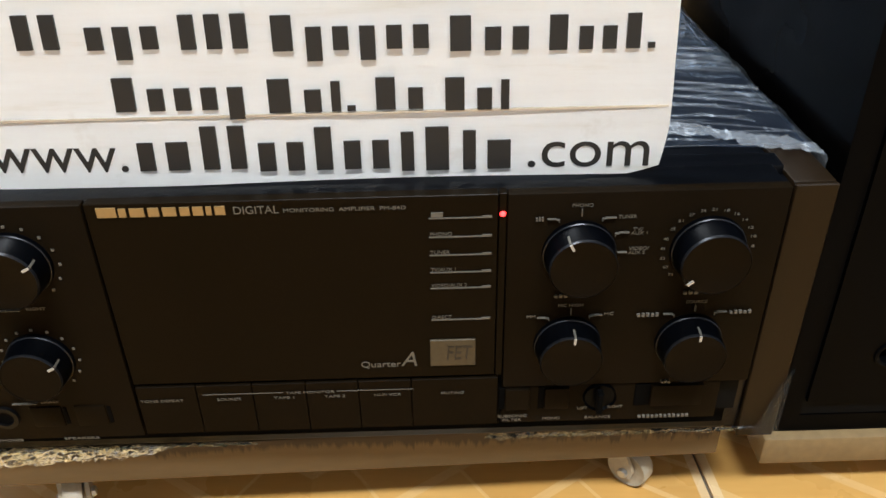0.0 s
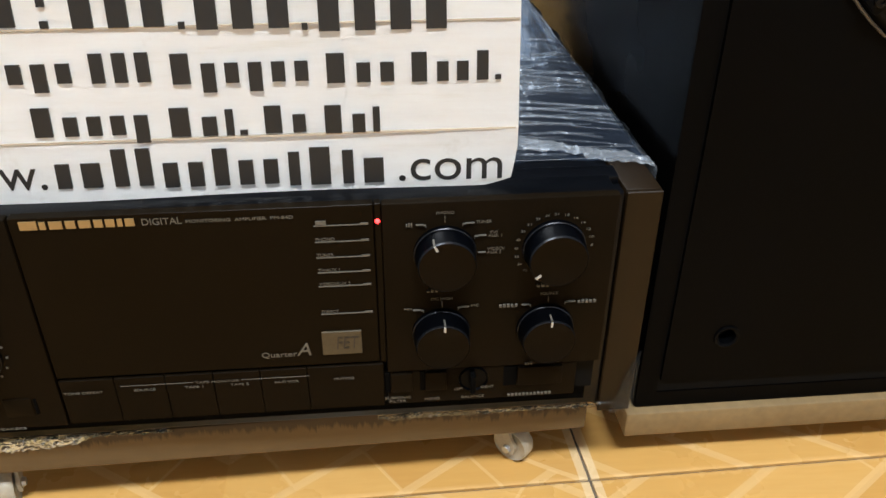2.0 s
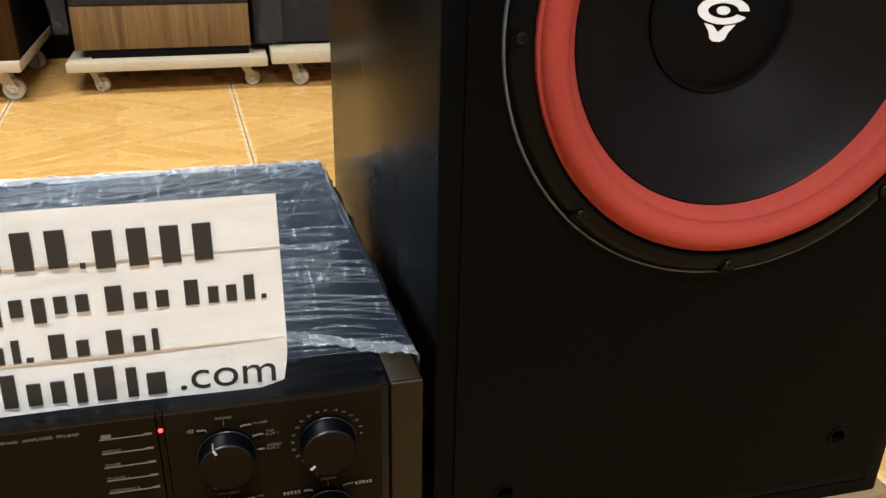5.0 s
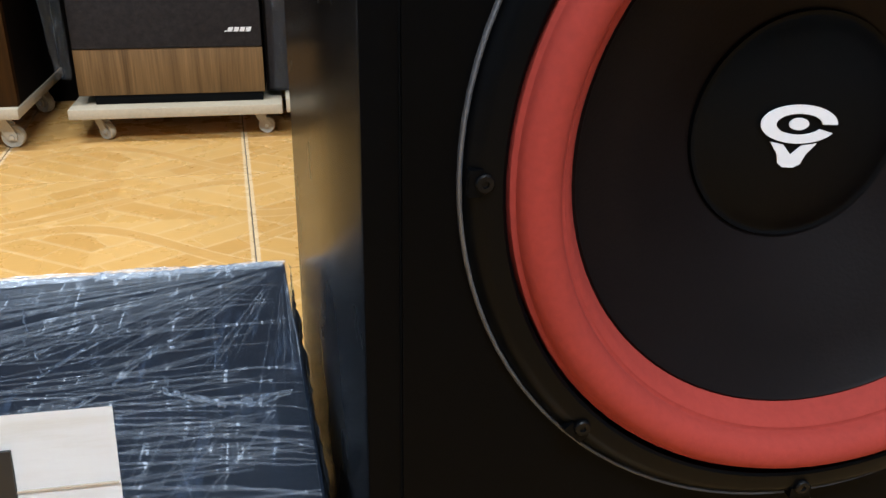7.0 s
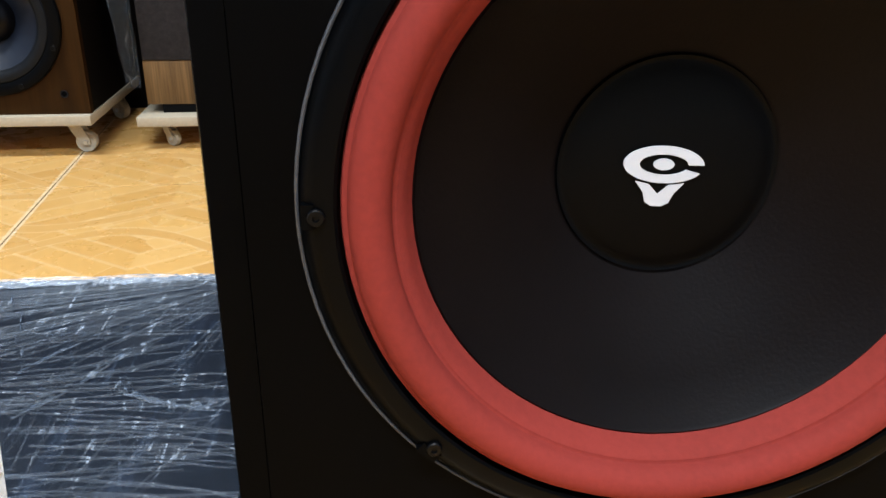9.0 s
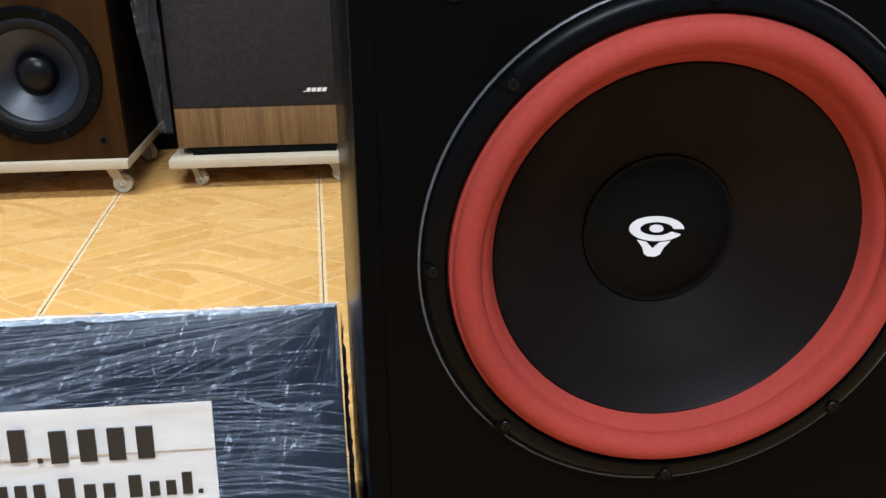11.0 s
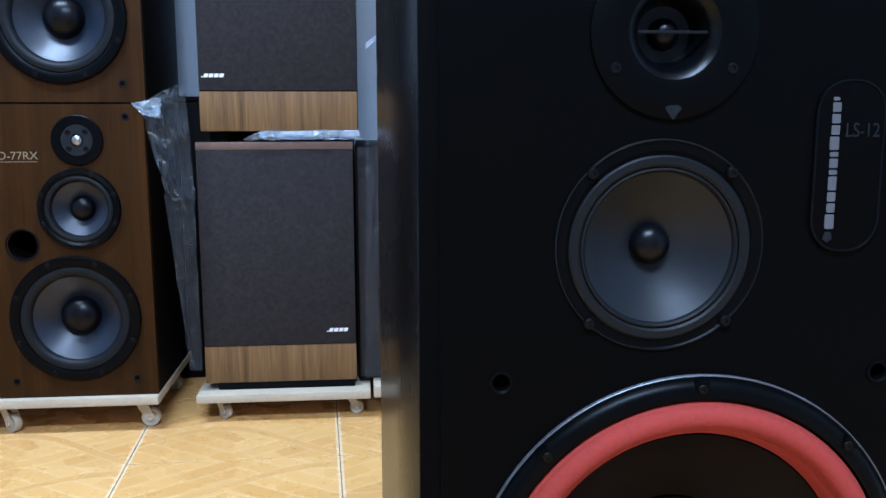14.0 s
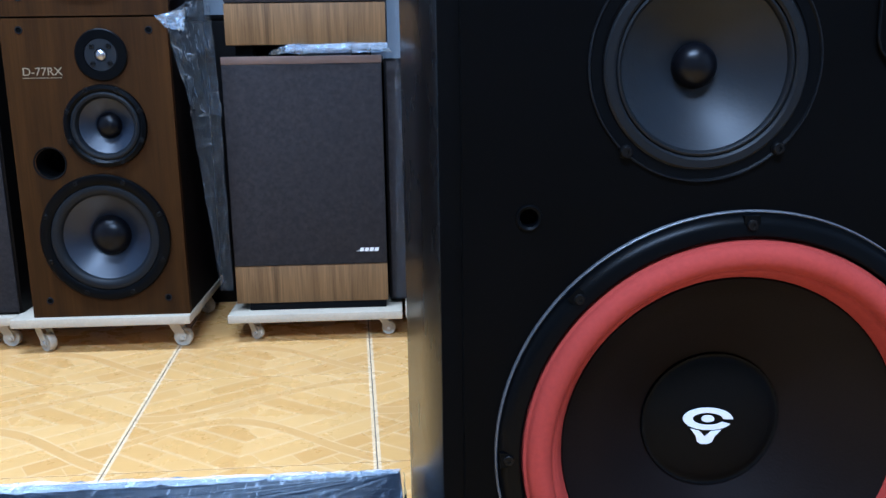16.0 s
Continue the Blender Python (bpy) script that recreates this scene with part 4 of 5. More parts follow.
def amp_film():
    f = thing("plastic_film", (0, 0.55, 0.2185), "clear crumpled stretch film wrapped over the amplifier", "plastic film")

    def sheet(name, corners, nu, nv, lift, seed, mat, label="", scale=(5, 5), ragged=0.0):
        part(name, sheared(film_sheet(corners, nu, nv, lift, seed, scale, ragged)), mat, f, label)

    sheet("top_sheet", ((-0.27, 0.395, 0.2190), (0.2135, 0.352, 0.2190), (-0.27, 0.709, 0.2195), (0.2135, 0.709, 0.2195)), 150, 90, 0.0005, 1.0, M_FILM, ragged=0.05)
    sheet("side_sheet", ((0.2140, 0.335, 0.068), (0.2140, 0.710, 0.068), (0.2140, 0.345, 0.2195), (0.2140, 0.710, 0.2195)), 80, 40, 0.004, 4.0, M_FILM_SIDE)
    sheet("back_sheet", ((0.2135, 0.711, 0.068), (-0.27, 0.711, 0.068), (0.2135, 0.711, 0.2195), (-0.27, 0.711, 0.2195)), 60, 20, 0.004, 8.0, M_FILM_SIDE)
    # pulled creases: fans from the far corner, bands across, and short folds near the front edge
    bm = bmesh.new()
    rnd = random.Random(7)

    def crease(points, w, h):
        rows = []
        for n, p in enumerate(points):
            q = points[min(n + 1, len(points) - 1)] - points[max(n - 1, 0)]
            side = Vector((-q.y, q.x, 0)).normalized() * w * (0.35 + 0.65 * math.sin(math.pi * (n + 0.5) / len(points)))
            rows.append([bm.verts.new(p - side), bm.verts.new(p + Vector((0, 0, h))), bm.verts.new(p + side)])
        for a, b in zip(rows, rows[1:]):
            bm.faces.new((a[0], a[1], b[1], b[0]))
            bm.faces.new((a[1], a[2], b[2], b[1]))

    def run(p, q, bend, w, h, n=10):
        pts = []
        ph = rnd.uniform(0, 50)
        for k in range(n + 1):
            u = k / n
            c = p.lerp(q, u)
            c.y += bend * math.sin(math.pi * u) + 0.0030 * noise.noise(Vector((u * 5, ph, 0)))
            c.x += 0.0010 * noise.noise(Vector((u * 4, ph, 9)))
            if -0.268 < c.x < 0.2125 and 0.362 < c.y < 0.7060:
                pts.append(Vector((c.x, c.y, 0.2205)))
        if len(pts) > 2:
            crease(pts, w, h)

    far = Vector((0.210, 0.704, 0))
    for k in range(80):
        an = radians(rnd.uniform(176, 214))
        r0, r1 = rnd.uniform(0.01, 0.10), rnd.uniform(0.2, 0.50)
        way = Vector((math.cos(an), math.sin(an), 0))
        run(far + way * r0, far + way * r1, rnd.uniform(-0.006, 0.006), rnd.uniform(0.0002, 0.0006), rnd.uniform(0.0004, 0.0016), 16)
    for k in range(48):
        an = radians(rnd.uniform(214, 274))
        r0, r1 = rnd.uniform(0.01, 0.05), rnd.uniform(0.12, 0.22)
        way = Vector((math.cos(an), math.sin(an), 0))
        run(far + way * r0, far + way * r1, rnd.uniform(-0.004, 0.004), rnd.uniform(0.0003, 0.0007), rnd.uniform(0.0004, 0.0014), 12)
    for k in range(60):
        y = rnd.uniform(0.37, 0.56)
        x = rnd.uniform(0.03, 0.16)
        ln = rnd.uniform(0.03, 0.13)
        run(Vector((x, y, 0)), Vector((x + ln, y + rnd.uniform(-0.016, 0.006), 0)), rnd.uniform(-0.004, 0.006), rnd.uniform(0.0002, 0.0009), rnd.uniform(0.0003, 0.0016), 9)
    for k in range(85):
        y = rnd.uniform(0.40, 0.70)
        x = rnd.uniform(-0.26, 0.10)
        ln = rnd.uniform(0.05, 0.22)
        run(Vector((x, y, 0)), Vector((x + ln, y + rnd.uniform(-0.01, 0.03), 0)), rnd.uniform(-0.006, 0.006), rnd.uniform(0.0003, 0.0008), rnd.uniform(0.0003, 0.0014), 11)
    for k in range(16):
        x, y = rnd.uniform(-0.22, 0.19), rnd.uniform(0.48, 0.68)
        run(Vector((x, y, 0)), Vector((x + rnd.uniform(-0.03, 0.03), y - rnd.uniform(0.03, 0.10), 0)), rnd.uniform(-0.01, 0.01), rnd.uniform(0.0004, 0.0010), 0.0016, 9)
    for k in range(9):
        x, y = rnd.uniform(-0.24, 0.08), rnd.uniform(0.42, 0.62)
        run(Vector((x, y, 0)), Vector((x + rnd.uniform(0.08, 0.16), y + rnd.uniform(0.03, 0.07), 0)), rnd.uniform(-0.01, 0.01), rnd.uniform(0.0010, 0.0022), 0.0028, 12)
    # strands of an open net towards the front, held by the kinked fold
    for k in range(22):
        x = 0.045 + 0.0074 * k
        run(Vector((x + rnd.uniform(-0.003, 0.003), 0.515 + rnd.uniform(-0.02, 0.01), 0)), Vector((x + 0.022 - 0.0035 * k + rnd.uniform(-0.004, 0.004), rnd.uniform(0.40, 0.44), 0)), rnd.uniform(-0.004, 0.004), rnd.uniform(0.0003, 0.0008), rnd.uniform(0.0004, 0.0014), 10)
    for k in range(16):
        y = 0.400 + 0.0072 * k
        run(Vector((rnd.uniform(0.05, 0.12), y, 0)), Vector((0.212, y + rnd.uniform(-0.030, -0.008), 0)), rnd.uniform(0.004, 0.010), rnd.uniform(0.0002, 0.0009), rnd.uniform(0.0005, 0.0016), 14)
    tagged(part("creases", sheared(bm), M_CREASE, f, "white pulled creases"), kind="stuff")
    # painted glints, whitish and broken: long slanted ridges, a double strip, the crumpled fold
    bm = bmesh.new()
    ridges = (((0.000, 0.520), (0.036, 0.547), (0.071, 0.600), (0.109, 0.640)), ((0.060, 0.505), (0.089, 0.543), (0.110, 0.582), (0.138, 0.615)), ((-0.050, 0.545), (0.000, 0.566), (0.044, 0.595)),
              ((-0.008, 0.690), (0.006, 0.650), (0.025, 0.599)), ((-0.001, 0.690), (0.020, 0.630), (0.045, 0.562)), ((0.117, 0.549), (0.124, 0.528), (0.151, 0.513), (0.172, 0.510), (0.194, 0.518)),
              ((-0.120, 0.600), (-0.060, 0.625), (0.000, 0.640)), ((-0.200, 0.590), (-0.140, 0.640)))
    for n, ridge in enumerate(ridges):
        pts = [Vector((x + 0.050 * (y - 0.347), y, 0.2206)) for x, y in ridge]
        for a, b in list(zip(pts, pts[1:])) * (3 if n == 5 else 1):
            steps = max(2, int((b - a).length / (0.006 if n == 5 else 0.011)))
            for k in range(steps):
                if rnd.random() < (0.85 if n == 5 else 0.5):
                    p, q = a.lerp(b, k / steps), a.lerp(b, (k + rnd.uniform(0.6, 1.3)) / steps)
                    off = Vector((rnd.uniform(-1, 1), rnd.uniform(-1, 1), 0)) * (0.0040 if n == 5 else 0.0013)
                    m = (p + q) / 2 + Vector((rnd.uniform(-0.001, 0.001), rnd.uniform(-0.001, 0.001), 0)) + off
                    crease([p + off, m, q + off], rnd.uniform(0.0003, 0.0009), rnd.uniform(0.0008, 0.0030))
    tagged(part("glint_ridges", sheared(bm), M_GLINT, f, "broken ridges of bunched film with glints put in as whitish slivers"), kind="stuff")
    # the glare on the far corner is carried by this whitish sheet
    sheet("bunched_corner", ((0.070, 0.690, 0.2205), (0.206, 0.703, 0.2200), (0.070, 0.711, 0.2200), (0.212, 0.712, 0.2190)), 90, 12, 0.0030, 61.0, M_GLINT, "bunched film at the far corner, its glare put into the whitish colour", (4, 2), 0.4)
    sheet("bunched_edge", ((-0.27, 0.684, 0.2200), (0.208, 0.700, 0.2200), (-0.27, 0.713, 0.2195), (0.213, 0.713, 0.2185)), 200, 16, 0.0032, 21.0, M_FILM_EDGE, "bunched whitish edge", (3, 2.5), 0.14)
    sheet("front_hem", ((0.10, 0.398, 0.2195), (0.2140, 0.346, 0.2195), (0.10, 0.410, 0.2195), (0.2140, 0.358, 0.2200)), 80, 6, 0.0032, 31.0, M_GLINT, "", (5, 2), 0.3)
    # under the front edge the film comes out between amplifier and board
    for x0, x1, seed in ((-0.256, -0.060, 11.0), (0.060, 0.200, 14.0)):
        sheet("front_fold", ((x0, 0.3300, 0.0650), (x1, 0.3300, 0.0660), (x0, 0.3190, 0.0800), (x1, 0.3220, 0.0760)), 90, 14, 0.0022, seed, M_FILM_FOLD, "", (16, 3))
    sheet("front_fold", ((-0.262, 0.3270, 0.0530), (-0.118, 0.3290, 0.0610), (-0.262, 0.3220, 0.0740), (-0.105, 0.3260, 0.0700)), 100, 14, 0.0025, 47.0, M_FILM_FOLD, "crumpled glossy fold", (22, 5))
    sheet("corner_fold", ((0.1985, 0.3232, 0.0660), (0.2135, 0.3232, 0.0660), (0.2105, 0.3232, 0.1080), (0.2135, 0.3232, 0.1150)), 14, 30, 0.002, 41.0, M_FILM_SIDE, "", (1.5, 1.5))
    return f


amp_film()

# ---- sign on the amplifier ----
SX0, SX1, SH = -0.158, 0.1352, 0.1108
LEANDEG = 8.5


def shop_sign():
    s = thing("sign", ((SX0 + SX1) / 2, 0.327, 0.2245), "worn white paper sign with black print leaning on the amplifier", "sign")
    bm = bmesh.new()
    nx, nz = 40, 16
    front = []
    for j in range(nz + 1):
        row = []
        for i in range(nx + 1):
            u, v = i / nx, j / nz
            wav = 0.0012 * noise.noise(Vector((u * 4, v * 3, 5.5))) - 0.003 * max(0, u - 0.95) * 8 * (1 - v)
            lift = 0.0040 * max(0.0, u - 0.955) / 0.045 * max(0.0, 1 - v * 9) - 0.0006 * math.sin(u * 7.0) * (1 - v)
            pull = 0.0030 * max(0.0, 1 - v * 5) * max(0.0, u - 0.9) / 0.1
            row.append(bm.verts.new((SX0 + (SX1 - SX0) * u - pull, 0.327 + wav, 0.2245 + SH * v + lift)))
        front.append(row)
    for j in range(nz):
        for i in range(nx):
            bm.faces.new((front[j][i], front[j][i + 1], front[j + 1][i + 1], front[j + 1][i]))
    bmesh.ops.solidify(bm, geom=bm.faces[:], thickness=-0.002)
    part("sheet", bm, M_PAPER, s)

    for v, w in ((0.262, 0.0004), (0.735, 0.0003)):
        part("seam", boxed((SX0 + 0.002, 0.3256, 0.2245 + SH * v), (SX1 - 0.0005, 0.3272, 0.2245 + SH * v + w * 2)), M_SEAM, s, "overlapped paper seam")

    def bars(codes, x0, x1, z, cap):
        """One plain bar for each sign of a line: x small, h tall, p hanging, d digit, c capital, full stop, blank."""
        wide = {"x": 1.0, "w": 1.35, "i": 0.55, "h": 1.0, "p": 1.0, "d": 1.0, "c": 1.3, ".": 0.5, " ": 0.5}
        total = sum(wide[c] for c in codes)
        step, x = (x1 - x0) / total, x0
        for c in codes:
            w = wide[c] * step
            lo, hi = {"x": (0, 0.66), "w": (0, 0.66), "i": (0, 0.9), "h": (0, 1.0), "p": (-0.3, 0.66), "d": (0, 1.0), "c": (0, 1.0), ".": (0, 0.16), " ": (0, 0)}[c]
            if hi:
                part("print_bar", boxed((x + w * 0.14, 0.3252, z + lo * cap), (x + w * 0.72, 0.3266, z + hi * cap)), M_INK, s)
            x += w

    # words as bars, each word at its own place; the lines fall slightly to one side
    for codes, x0, x1, h, cap in (("cc", -0.1180, -0.0870, 0.0830, 0.0200), (".", -0.0815, -0.0755, 0.0822, 0.0200), (".", -0.0815, -0.0755, 0.0915, 0.0200), ("ddd", -0.0690, -0.0225, 0.0818, 0.0200), (".", -0.0215, -0.0165, 0.0805, 0.0200), ("ddd", -0.0150, 0.0330, 0.0800, 0.0200), (".", 0.0335, 0.0380, 0.0788, 0.0200), ("dddd", 0.0395, 0.1050, 0.0780, 0.0200),
                                  ("dd", -0.1285, -0.1075, 0.0581, 0.0135), ("xpx", -0.1010, -0.0685, 0.0575, 0.0135), ("ddd", -0.0640, -0.0335, 0.0570, 0.0135), ("cpxpxx", -0.0285, 0.0385, 0.0555, 0.0140), ("cxx", 0.0420, 0.0785, 0.0540, 0.0138), ("cxxh.", 0.0820, 0.1275, 0.0535, 0.0138),
                                  ("cxxxp", -0.0945, -0.0375, 0.0324, 0.0138), ("cxi.", -0.0325, 0.0065, 0.0305, 0.0138), ("cx", 0.0115, 0.0355, 0.0308, 0.0132), ("cxi", 0.0398, 0.0695, 0.0298, 0.0135),
                                  ("xwhh", -0.0885, -0.0390, 0.0068, 0.0185), ("xxhxx", -0.0385, 0.0210, 0.0054, 0.0185), ("ihix", 0.0215, 0.0735, 0.0040, 0.0188)):
        bars(codes, x0, x1, 0.2245 + h, cap)
    lettering("lettering", "www.", M_INK, s, -0.1490, 0.3262, 0.2245 + 0.0075, 0.0160, 0.0570, turn=1.0)
    lettering("lettering", ".com", M_INK, s, 0.0748, 0.3262, 0.2245 + 0.0042, 0.0165, 0.0515, turn=1.0)
    s.rotation_euler = (radians(-LEANDEG), 0, 0)
    return s


shop_sign()


# ---- loudspeakers along the far wall ----
def three_way(x0, x1, y, z0, z1, label):
    s = thing("loudspeaker", ((x0 + x1) / 2, y + 0.18, z0), label, "loudspeaker", "walnut loudspeakers")
    dz = z0 - 0.090
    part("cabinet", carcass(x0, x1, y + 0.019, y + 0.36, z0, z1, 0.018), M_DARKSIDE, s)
    part("baffle", holed(x0, z0 + 0.0005, x1, z1 - 0.0005, [(-0.473, 0.276 + dz, 0.125), (-0.449, 0.529 + dz, 0.077), (-0.578, 0.448 + dz, 0.0335)], y, y + 0.0186), M_WALNUT, s, "walnut veneered baffle", smooth=False)
    for nm, cx, cz, r in (("woofer", -0.4730, 0.2760, 0.146), ("midrange", -0.4490, 0.5290, 0.091)):
        cz += dz
        k = r / 0.146
        d = part(nm, lathe([(r, -0.001), (r, 0.006), (r * 0.985, 0.009), (r * 0.90, 0.011), (r * 0.84, 0.007), (r * 0.83, 0.002)], (cx, y, cz), 64), M_RING, s, "black cast driver ring")
        part("surround", lathe([(r * 0.84, 0.004), (r * 0.82, 0.0075), (r * 0.775, 0.009), (r * 0.72, 0.0075), (r * 0.675, 0.001), (r * 0.665, -0.005)], (cx, y, cz), 64), M_GREYRING, d)
        part("cone", lathe([(r * 0.675, -0.003), (r * 0.52, -0.020 * k), (r * 0.30, -0.038 * k)], (cx, y, cz), 64), M_BLUECONE, d, "blue-black cone")
        part("dust_cap", lathe([(r * 0.315, -0.037 * k)] + [(r * 0.31 * math.sin(radians(t)), -0.037 * k + r * 0.22 * math.cos(radians(t))) for t in (85, 73, 61, 49, 37, 25, 13, 6, 0)], (cx, y, cz), 40), M_DOME, d)
        for q in range(8):
            an = radians(22.5 + 45 * q)
            piece("screw", screw_mid, d, (cx + r * 0.935 * math.cos(an), y - 0.0105, cz + r * 0.935 * math.sin(an)))
    tx, tz = -0.4440, 0.6830 + dz
    t = part("tweeter", lathe([(0.0565, -0.001), (0.0565, 0.004), (0.054, 0.006), (0.036, 0.006), (0.034, 0.003), (0.012, 0.002)], (tx, y, tz), 48), M_RING, s)
    part("inner_plate", lathe([(0.0355, 0.0035), (0.0345, 0.0055), (0.014, 0.0055), (0.0125, 0.003)], (tx, y, tz), 40), M_GREYCONE, t)
    part("dome", lathe([(0.0125 * math.sin(radians(a)), 0.002 + 0.009 * math.cos(radians(a))) for a in range(90, -1, -15)], (tx, y, tz), 24), M_CHROME, t, "shiny metal dome")
    for q in range(4):
        an = radians(45 + 90 * q)
        piece("screw", screw_mid, t, (tx + 0.026 * math.cos(an), y - 0.0055, tz + 0.026 * math.sin(an)))
    p = part("bass_port", lathe([(0.0375, -0.001), (0.0365, 0.002), (0.0335, 0.001), (0.0325, -0.003)], (-0.5800, y, 0.4480 + dz), 40), M_GROOVE, s)
    part("port_tube", lathe([(0.0325, 0.0006), (0.0322, -0.09), (0, -0.09)], (-0.5780, y, 0.4480 + dz), 40), M_HOLE, p)
    for cx, cz in ((-0.615, 0.7380), (-0.338, 0.7350), (-0.615, 0.1300), (-0.345, 0.1310)):
        c = part("peg_socket", lathe([(0.0085, -0.001), (0.0082, 0.0014), (0.0060, 0.0016), (0.005, -0.002)], (cx, y, cz + dz), 20), M_GREYRING, s)
        part("socket_hole", lathe([(0.0055, 0.0006), (0, 0.0006)], (cx, y, cz + dz), 14), M_HOLE, c)
    lettering("model_lettering", "D-77RX", M_BRASS, s, -0.6180, y - 0.0004, 0.6410 + dz, 0.0170, 0.0850)
    part("print_line", boxed((-0.6180, y - 0.0006, 0.6350 + dz), (-0.5330, y + 0.001, 0.6362 + dz)), M_BRASS, s)
    return s


screw_mid = screw_mesh(0.0060, 0.002)
DX0, DX1, DY = -0.6560, -0.2980, 1.800
low = three_way(DX0, DX1, DY, 0.0880, 0.7610, "walnut three-way loudspeaker with black drivers on a white dolly")
high = copy_thing(low, pose((DX0 + DX1) / 2 + 0.006, DY + 0.18, 0.7640))
tagged(high, "walnut three-way loudspeaker stacked on another one")
dolly(-0.7060, -0.2960, 1.7840, 2.170, 0.0670, 0.0880, "off-white dolly board on castors under the walnut loudspeakers", M_PALEBOARD)


def cloth_speaker(x0, x1, y, z0, z1, logo_right, label):
    s = thing("loudspeaker", ((x0 + x1) / 2, y + 0.15, z0), label, "loudspeaker", "cloth-fronted loudspeakers")
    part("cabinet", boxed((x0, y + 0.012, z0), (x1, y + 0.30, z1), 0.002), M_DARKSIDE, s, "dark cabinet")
    zs = z0 + 0.092
    part("plinth", boxed((x0, y + 0.002, z0), (x1, y + 0.0118, zs - 0.0006), 0.0012), M_OAK, s)
    part("grille", boxed((x0 + 0.0005, y, zs + 0.0006), (x1 - 0.0005, y + 0.0118, z1 - 0.0185), 0.0025), M_CLOTH, s, "dark brown cloth grille")
    part("top_strip", boxed((x0, y + 0.002, z1 - 0.0178), (x1, y + 0.0118, z1), 0.001), M_BROWNTRIM, s)
    lx = x1 - 0.066 if logo_right else x0 + 0.012
    lz = zs + 0.031
    for k in range(4):
        bx = lx + k * 0.0118
        part("badge_bar", plate([(bx, lz), (bx + 0.0095, lz), (bx + 0.0125, lz + 0.0085), (bx + 0.003, lz + 0.0085)], y - 0.0016, y + 0.001), M_SILVER, s)
    part("badge_bar", plate([(lx - 0.006, lz), (lx - 0.001, lz), (lx + 0.000, lz + 0.0018), (lx - 0.005, lz + 0.0018)], y - 0.0016, y + 0.001), M_SILVER, s)
    return s


BX0, BX1, BY = -0.2000, 0.1650, 1.860
cloth_speaker(BX0, BX1, BY, 0.0905, 0.6730, True, "oak-laminate loudspeaker with dark cloth grille on a white dolly")
cloth_speaker(BX0 + 0.014, BX1 + 0.012, BY, 0.6985, 1.2900, False, "oak-laminate loudspeaker with dark cloth grille stacked on another")
for x in (BX0 + 0.05, BX1 - 0.05):
    for y in (BY + 0.05, BY + 0.25):
        sp = part("spacer_block", boxed((x - 0.02, y - 0.02, 0.6735), (x + 0.02, y + 0.02, 0.6980), 0.002), M_GROOVE, None)
        tagged(sp, "black spacer block between two stacked loudspeakers", "spacer", "spacer blocks")
# black filler stands in for the dark recess between loudspeaker and dolly
und = part("gap_filler", boxed((BX0 + 0.03, BY + 0.004, 0.0722), (BX1 - 0.005, BY + 0.28, 0.0902), 0.001), M_GROOVE, None)
tagged(und, "black filler added for the dark gap under the cloth-fronted loudspeaker", "board")
dolly(-0.2180, 0.1980, 1.825, 2.200, 0.0515, 0.0720, "off-white dolly board on castors under the cloth-fronted loudspeakers", M_PALEBOARD)


def dark_stack(x0, x1, y, z0, z1, label):
    s = thing("loudspeaker", ((x0 + x1) / 2, y + 0.18, z0), label, "loudspeaker")
    part("cabinet", boxed((x0, y + 0.006, z0), (x1, y + 0.36, z1), 0.003), M_DARKSIDE, s)
    part("grille", boxed((x0 + 0.006, y, z0 + 0.006), (x1 - 0.006, y + 0.0055, z1 - 0.006), 0.002), M_CLOTH, s)
    return s


dark_stack(0.1690, 0.6000, 1.880, 0.0850, 0.6650, "dark loudspeaker in clear film on a dolly")
dolly(0.2060, 0.6100, 1.815, 2.200, 0.0570, 0.0845, "off-white dolly board on castors under a dark loudspeaker", M_PALEBOARD)
dark_stack(-1.0700, -0.7000, 1.840, 0.0850, 0.9300, "dark loudspeaker beside the walnut loudspeakers")
dolly(-1.0900, -0.7120, 1.820, 2.190, 0.0640, 0.0845, "off-white dolly board on castors under a dark loudspeaker", M_PALEBOARD)


def hung_film(name_at, corners, seed, label, lift=0.02, nu=20, nv=60, mat=M_FILM_SIDE):
    """A hanging sheet and its pulled-together upper hem."""
    f = thing("plastic_film", name_at, label, "plastic film")
    part("sheet", film_sheet(corners, nu, nv, lift, seed, (1.6, 2.6)), mat, f)
    p, q = Vector(corners[2]), Vector(corners[3])
    low = Vector((0, -0.004, -0.014))
    part("hem", film_sheet((p + low, q + low, p, q), 24, 4, lift * 0.4, seed + 3.0, (3, 1)), M_FILM_EDGE, f, "whitish gathered hem")
    return f


hung_film((0.21, 1.87, 0.10), ((0.186, 1.872, 0.092), (0.236, 1.868, 0.092), (0.200, 1.872, 0.900), (0.236, 1.868, 0.930)), 6.0, "clear crumpled film hanging over a dark loudspeaker", 0.012)
hung_film((0.0, 1.88, 0.68), ((-0.09, 1.852, 0.675), (0.19, 1.852, 0.675), (-0.05, 1.862, 0.6970), (0.18, 1.858, 0.6990)), 9.0, "clear film squeezed between two stacked loudspeakers", 0.016, 70, 10, M_GLINT)

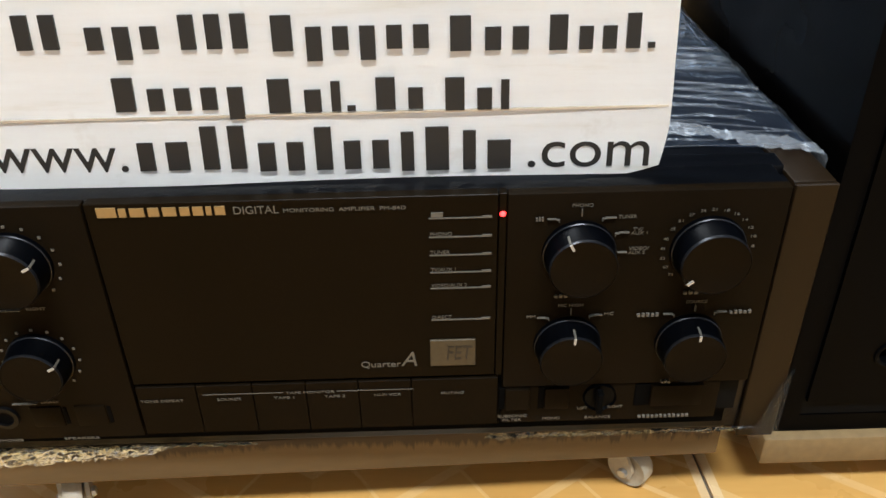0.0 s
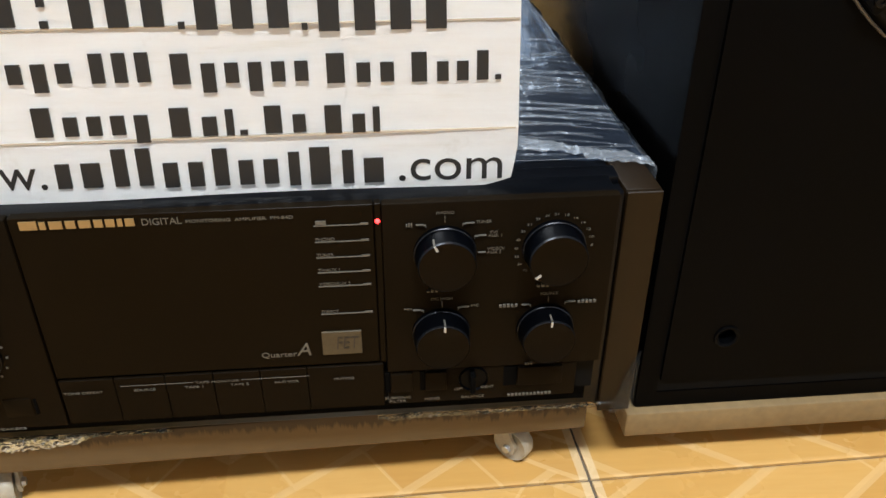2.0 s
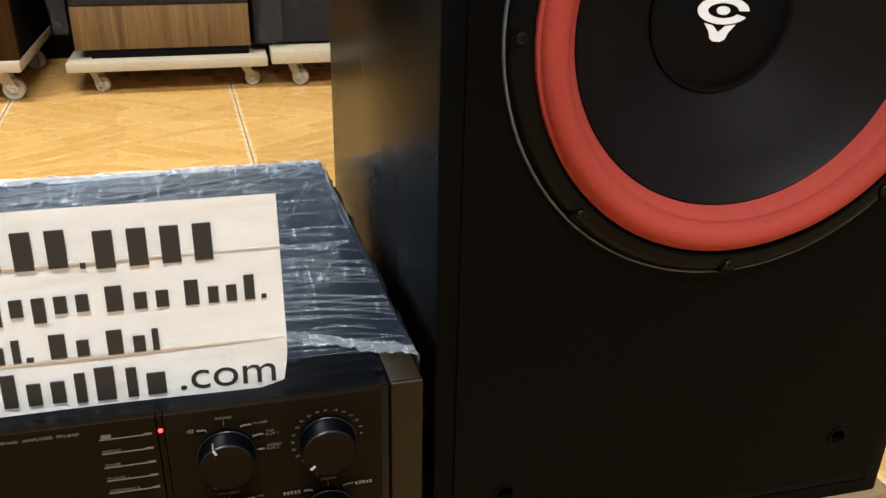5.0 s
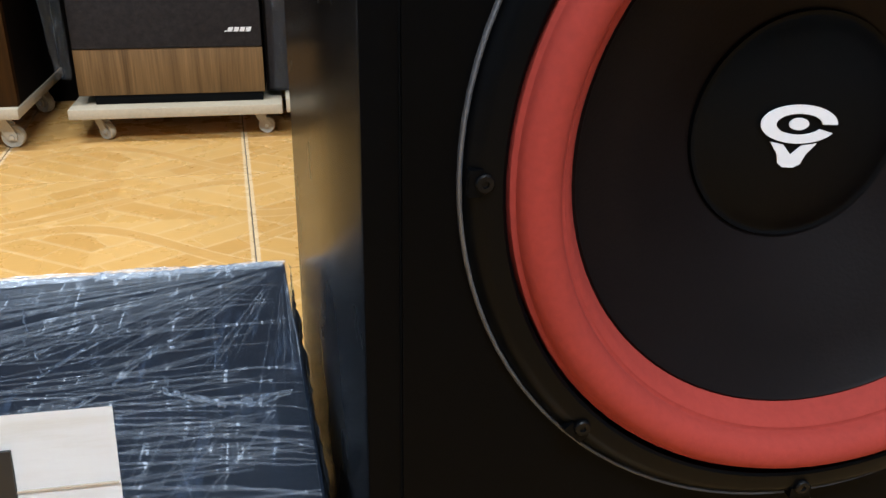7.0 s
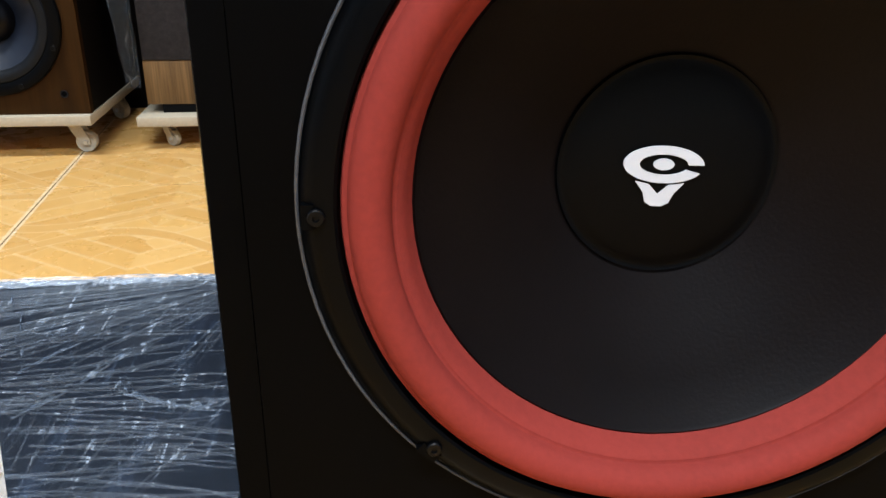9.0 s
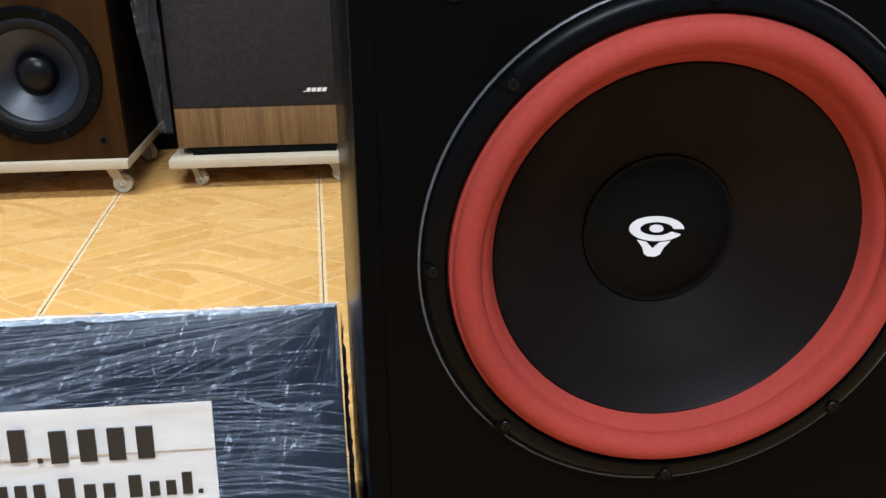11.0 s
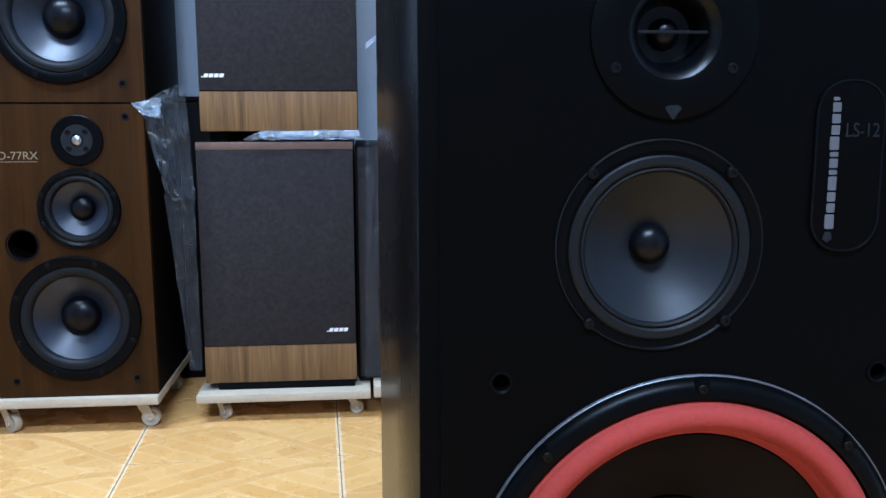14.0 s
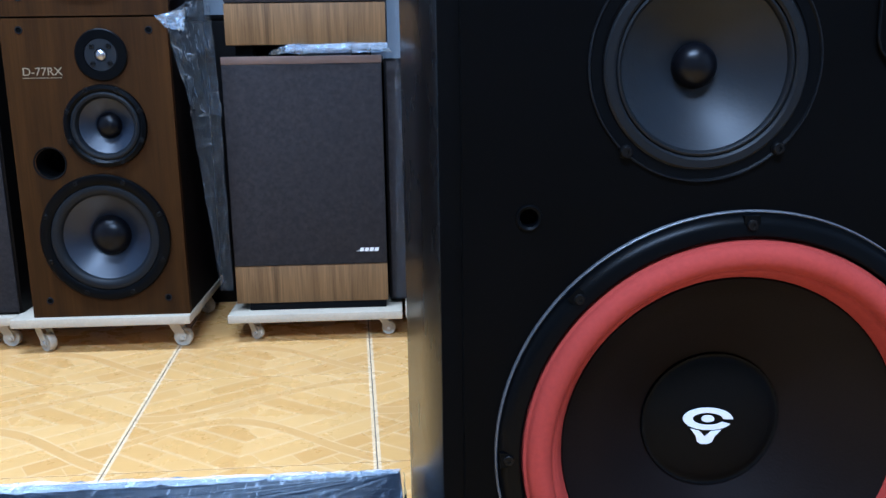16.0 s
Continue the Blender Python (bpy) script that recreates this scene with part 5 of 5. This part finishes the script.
hang = thing("plastic_film", (-0.25, 1.82, 0.13), "clear crumpled film hanging from the corner of a stacked loudspeaker", "plastic film")
part("upper_sheet", film_sheet(((-0.262, 1.806, 0.560), (-0.202, 1.838, 0.540), (-0.304, 1.796, 0.757), (-0.212, 1.835, 0.792)), 40, 50, 0.013, 2.0, (3.2, 1.3)), M_FILM_HUNG, hang)
part("lower_sheet", film_sheet(((-0.232, 1.850, 0.130), (-0.204, 1.850, 0.130), (-0.262, 1.806, 0.560), (-0.202, 1.838, 0.540)), 30, 70, 0.011, 2.0, (2.6, 2.2)), M_FILM_HUNG, hang)
part("peak", film_sheet(((-0.304, 1.796, 0.757), (-0.212, 1.835, 0.790), (-0.256, 1.812, 0.792), (-0.222, 1.832, 0.806)), 20, 8, 0.010, 23.0, (2, 1)), M_FILM_HUNG, hang)
part("crumple", film_sheet(((-0.298, 1.794, 0.735), (-0.262, 1.802, 0.728), (-0.322, 1.793, 0.760), (-0.258, 1.806, 0.775)), 26, 14, 0.014, 17.0, (2.5, 2.5)), M_FILM_EDGE, hang, "whitish crumpled knot")

# unseen dark box, added so that the gap behind the film stays dark
crate = thing("crate", (-0.23, 2.20, 0), "dark box added at the wall to darken the gap behind hanging film", "box")
part("body", boxed((-0.400, 2.205, 0.0), (-0.06, 2.275, 0.770), 0.003), M_DARKSIDE, crate)
part("lid", boxed((-0.403, 2.203, 0.7705), (-0.057, 2.277, 0.785), 0.002), M_DARKSIDE, crate)

# ---- floor tiles ----
TU, TV = Vector((0.452, 0.0075, 0)), Vector((-0.0225, 0.4254, 0))
P0 = Vector((0.1510, 1.1800, 0))


def tile_mesh():
    bm = bmesh.new()
    g = 0.0010
    a, b = TU / 2, TV / 2
    ga, gb = TU.normalized() * g, TV.normalized() * g
    top = [(-a - b + ga + gb), (a - b - ga + gb), (a + b - ga - gb), (-a + b + ga - gb)]
    e = 0.0012
    inner = [p * (1 - e / 0.2) for p in top]
    t = [bm.verts.new((p.x, p.y, 0)) for p in inner]
    m = [bm.verts.new((p.x, p.y, -0.0005)) for p in top]
    d = [bm.verts.new((p.x, p.y, -0.0024)) for p in top]
    bm.faces.new(t)
    for k in range(4):
        j = (k + 1) % 4
        bm.faces.new((m[k], m[j], t[j], t[k]))
        bm.faces.new((d[k], d[j], m[j], m[k]))
    return mesh_of(bm, "tile", M_TILE, False)


tile_me = tile_mesh()
for i in range(-6, 5):
    for j in range(-9, 4):
        c = P0 + TU * (i + 0.5) + TV * (j + 0.5)
        if RX0 - 0.1 < c.x < RX1 + 0.1 and RY0 - 0.1 < c.y < RY1 + 0.1:
            piece("tile", tile_me, floor, c)
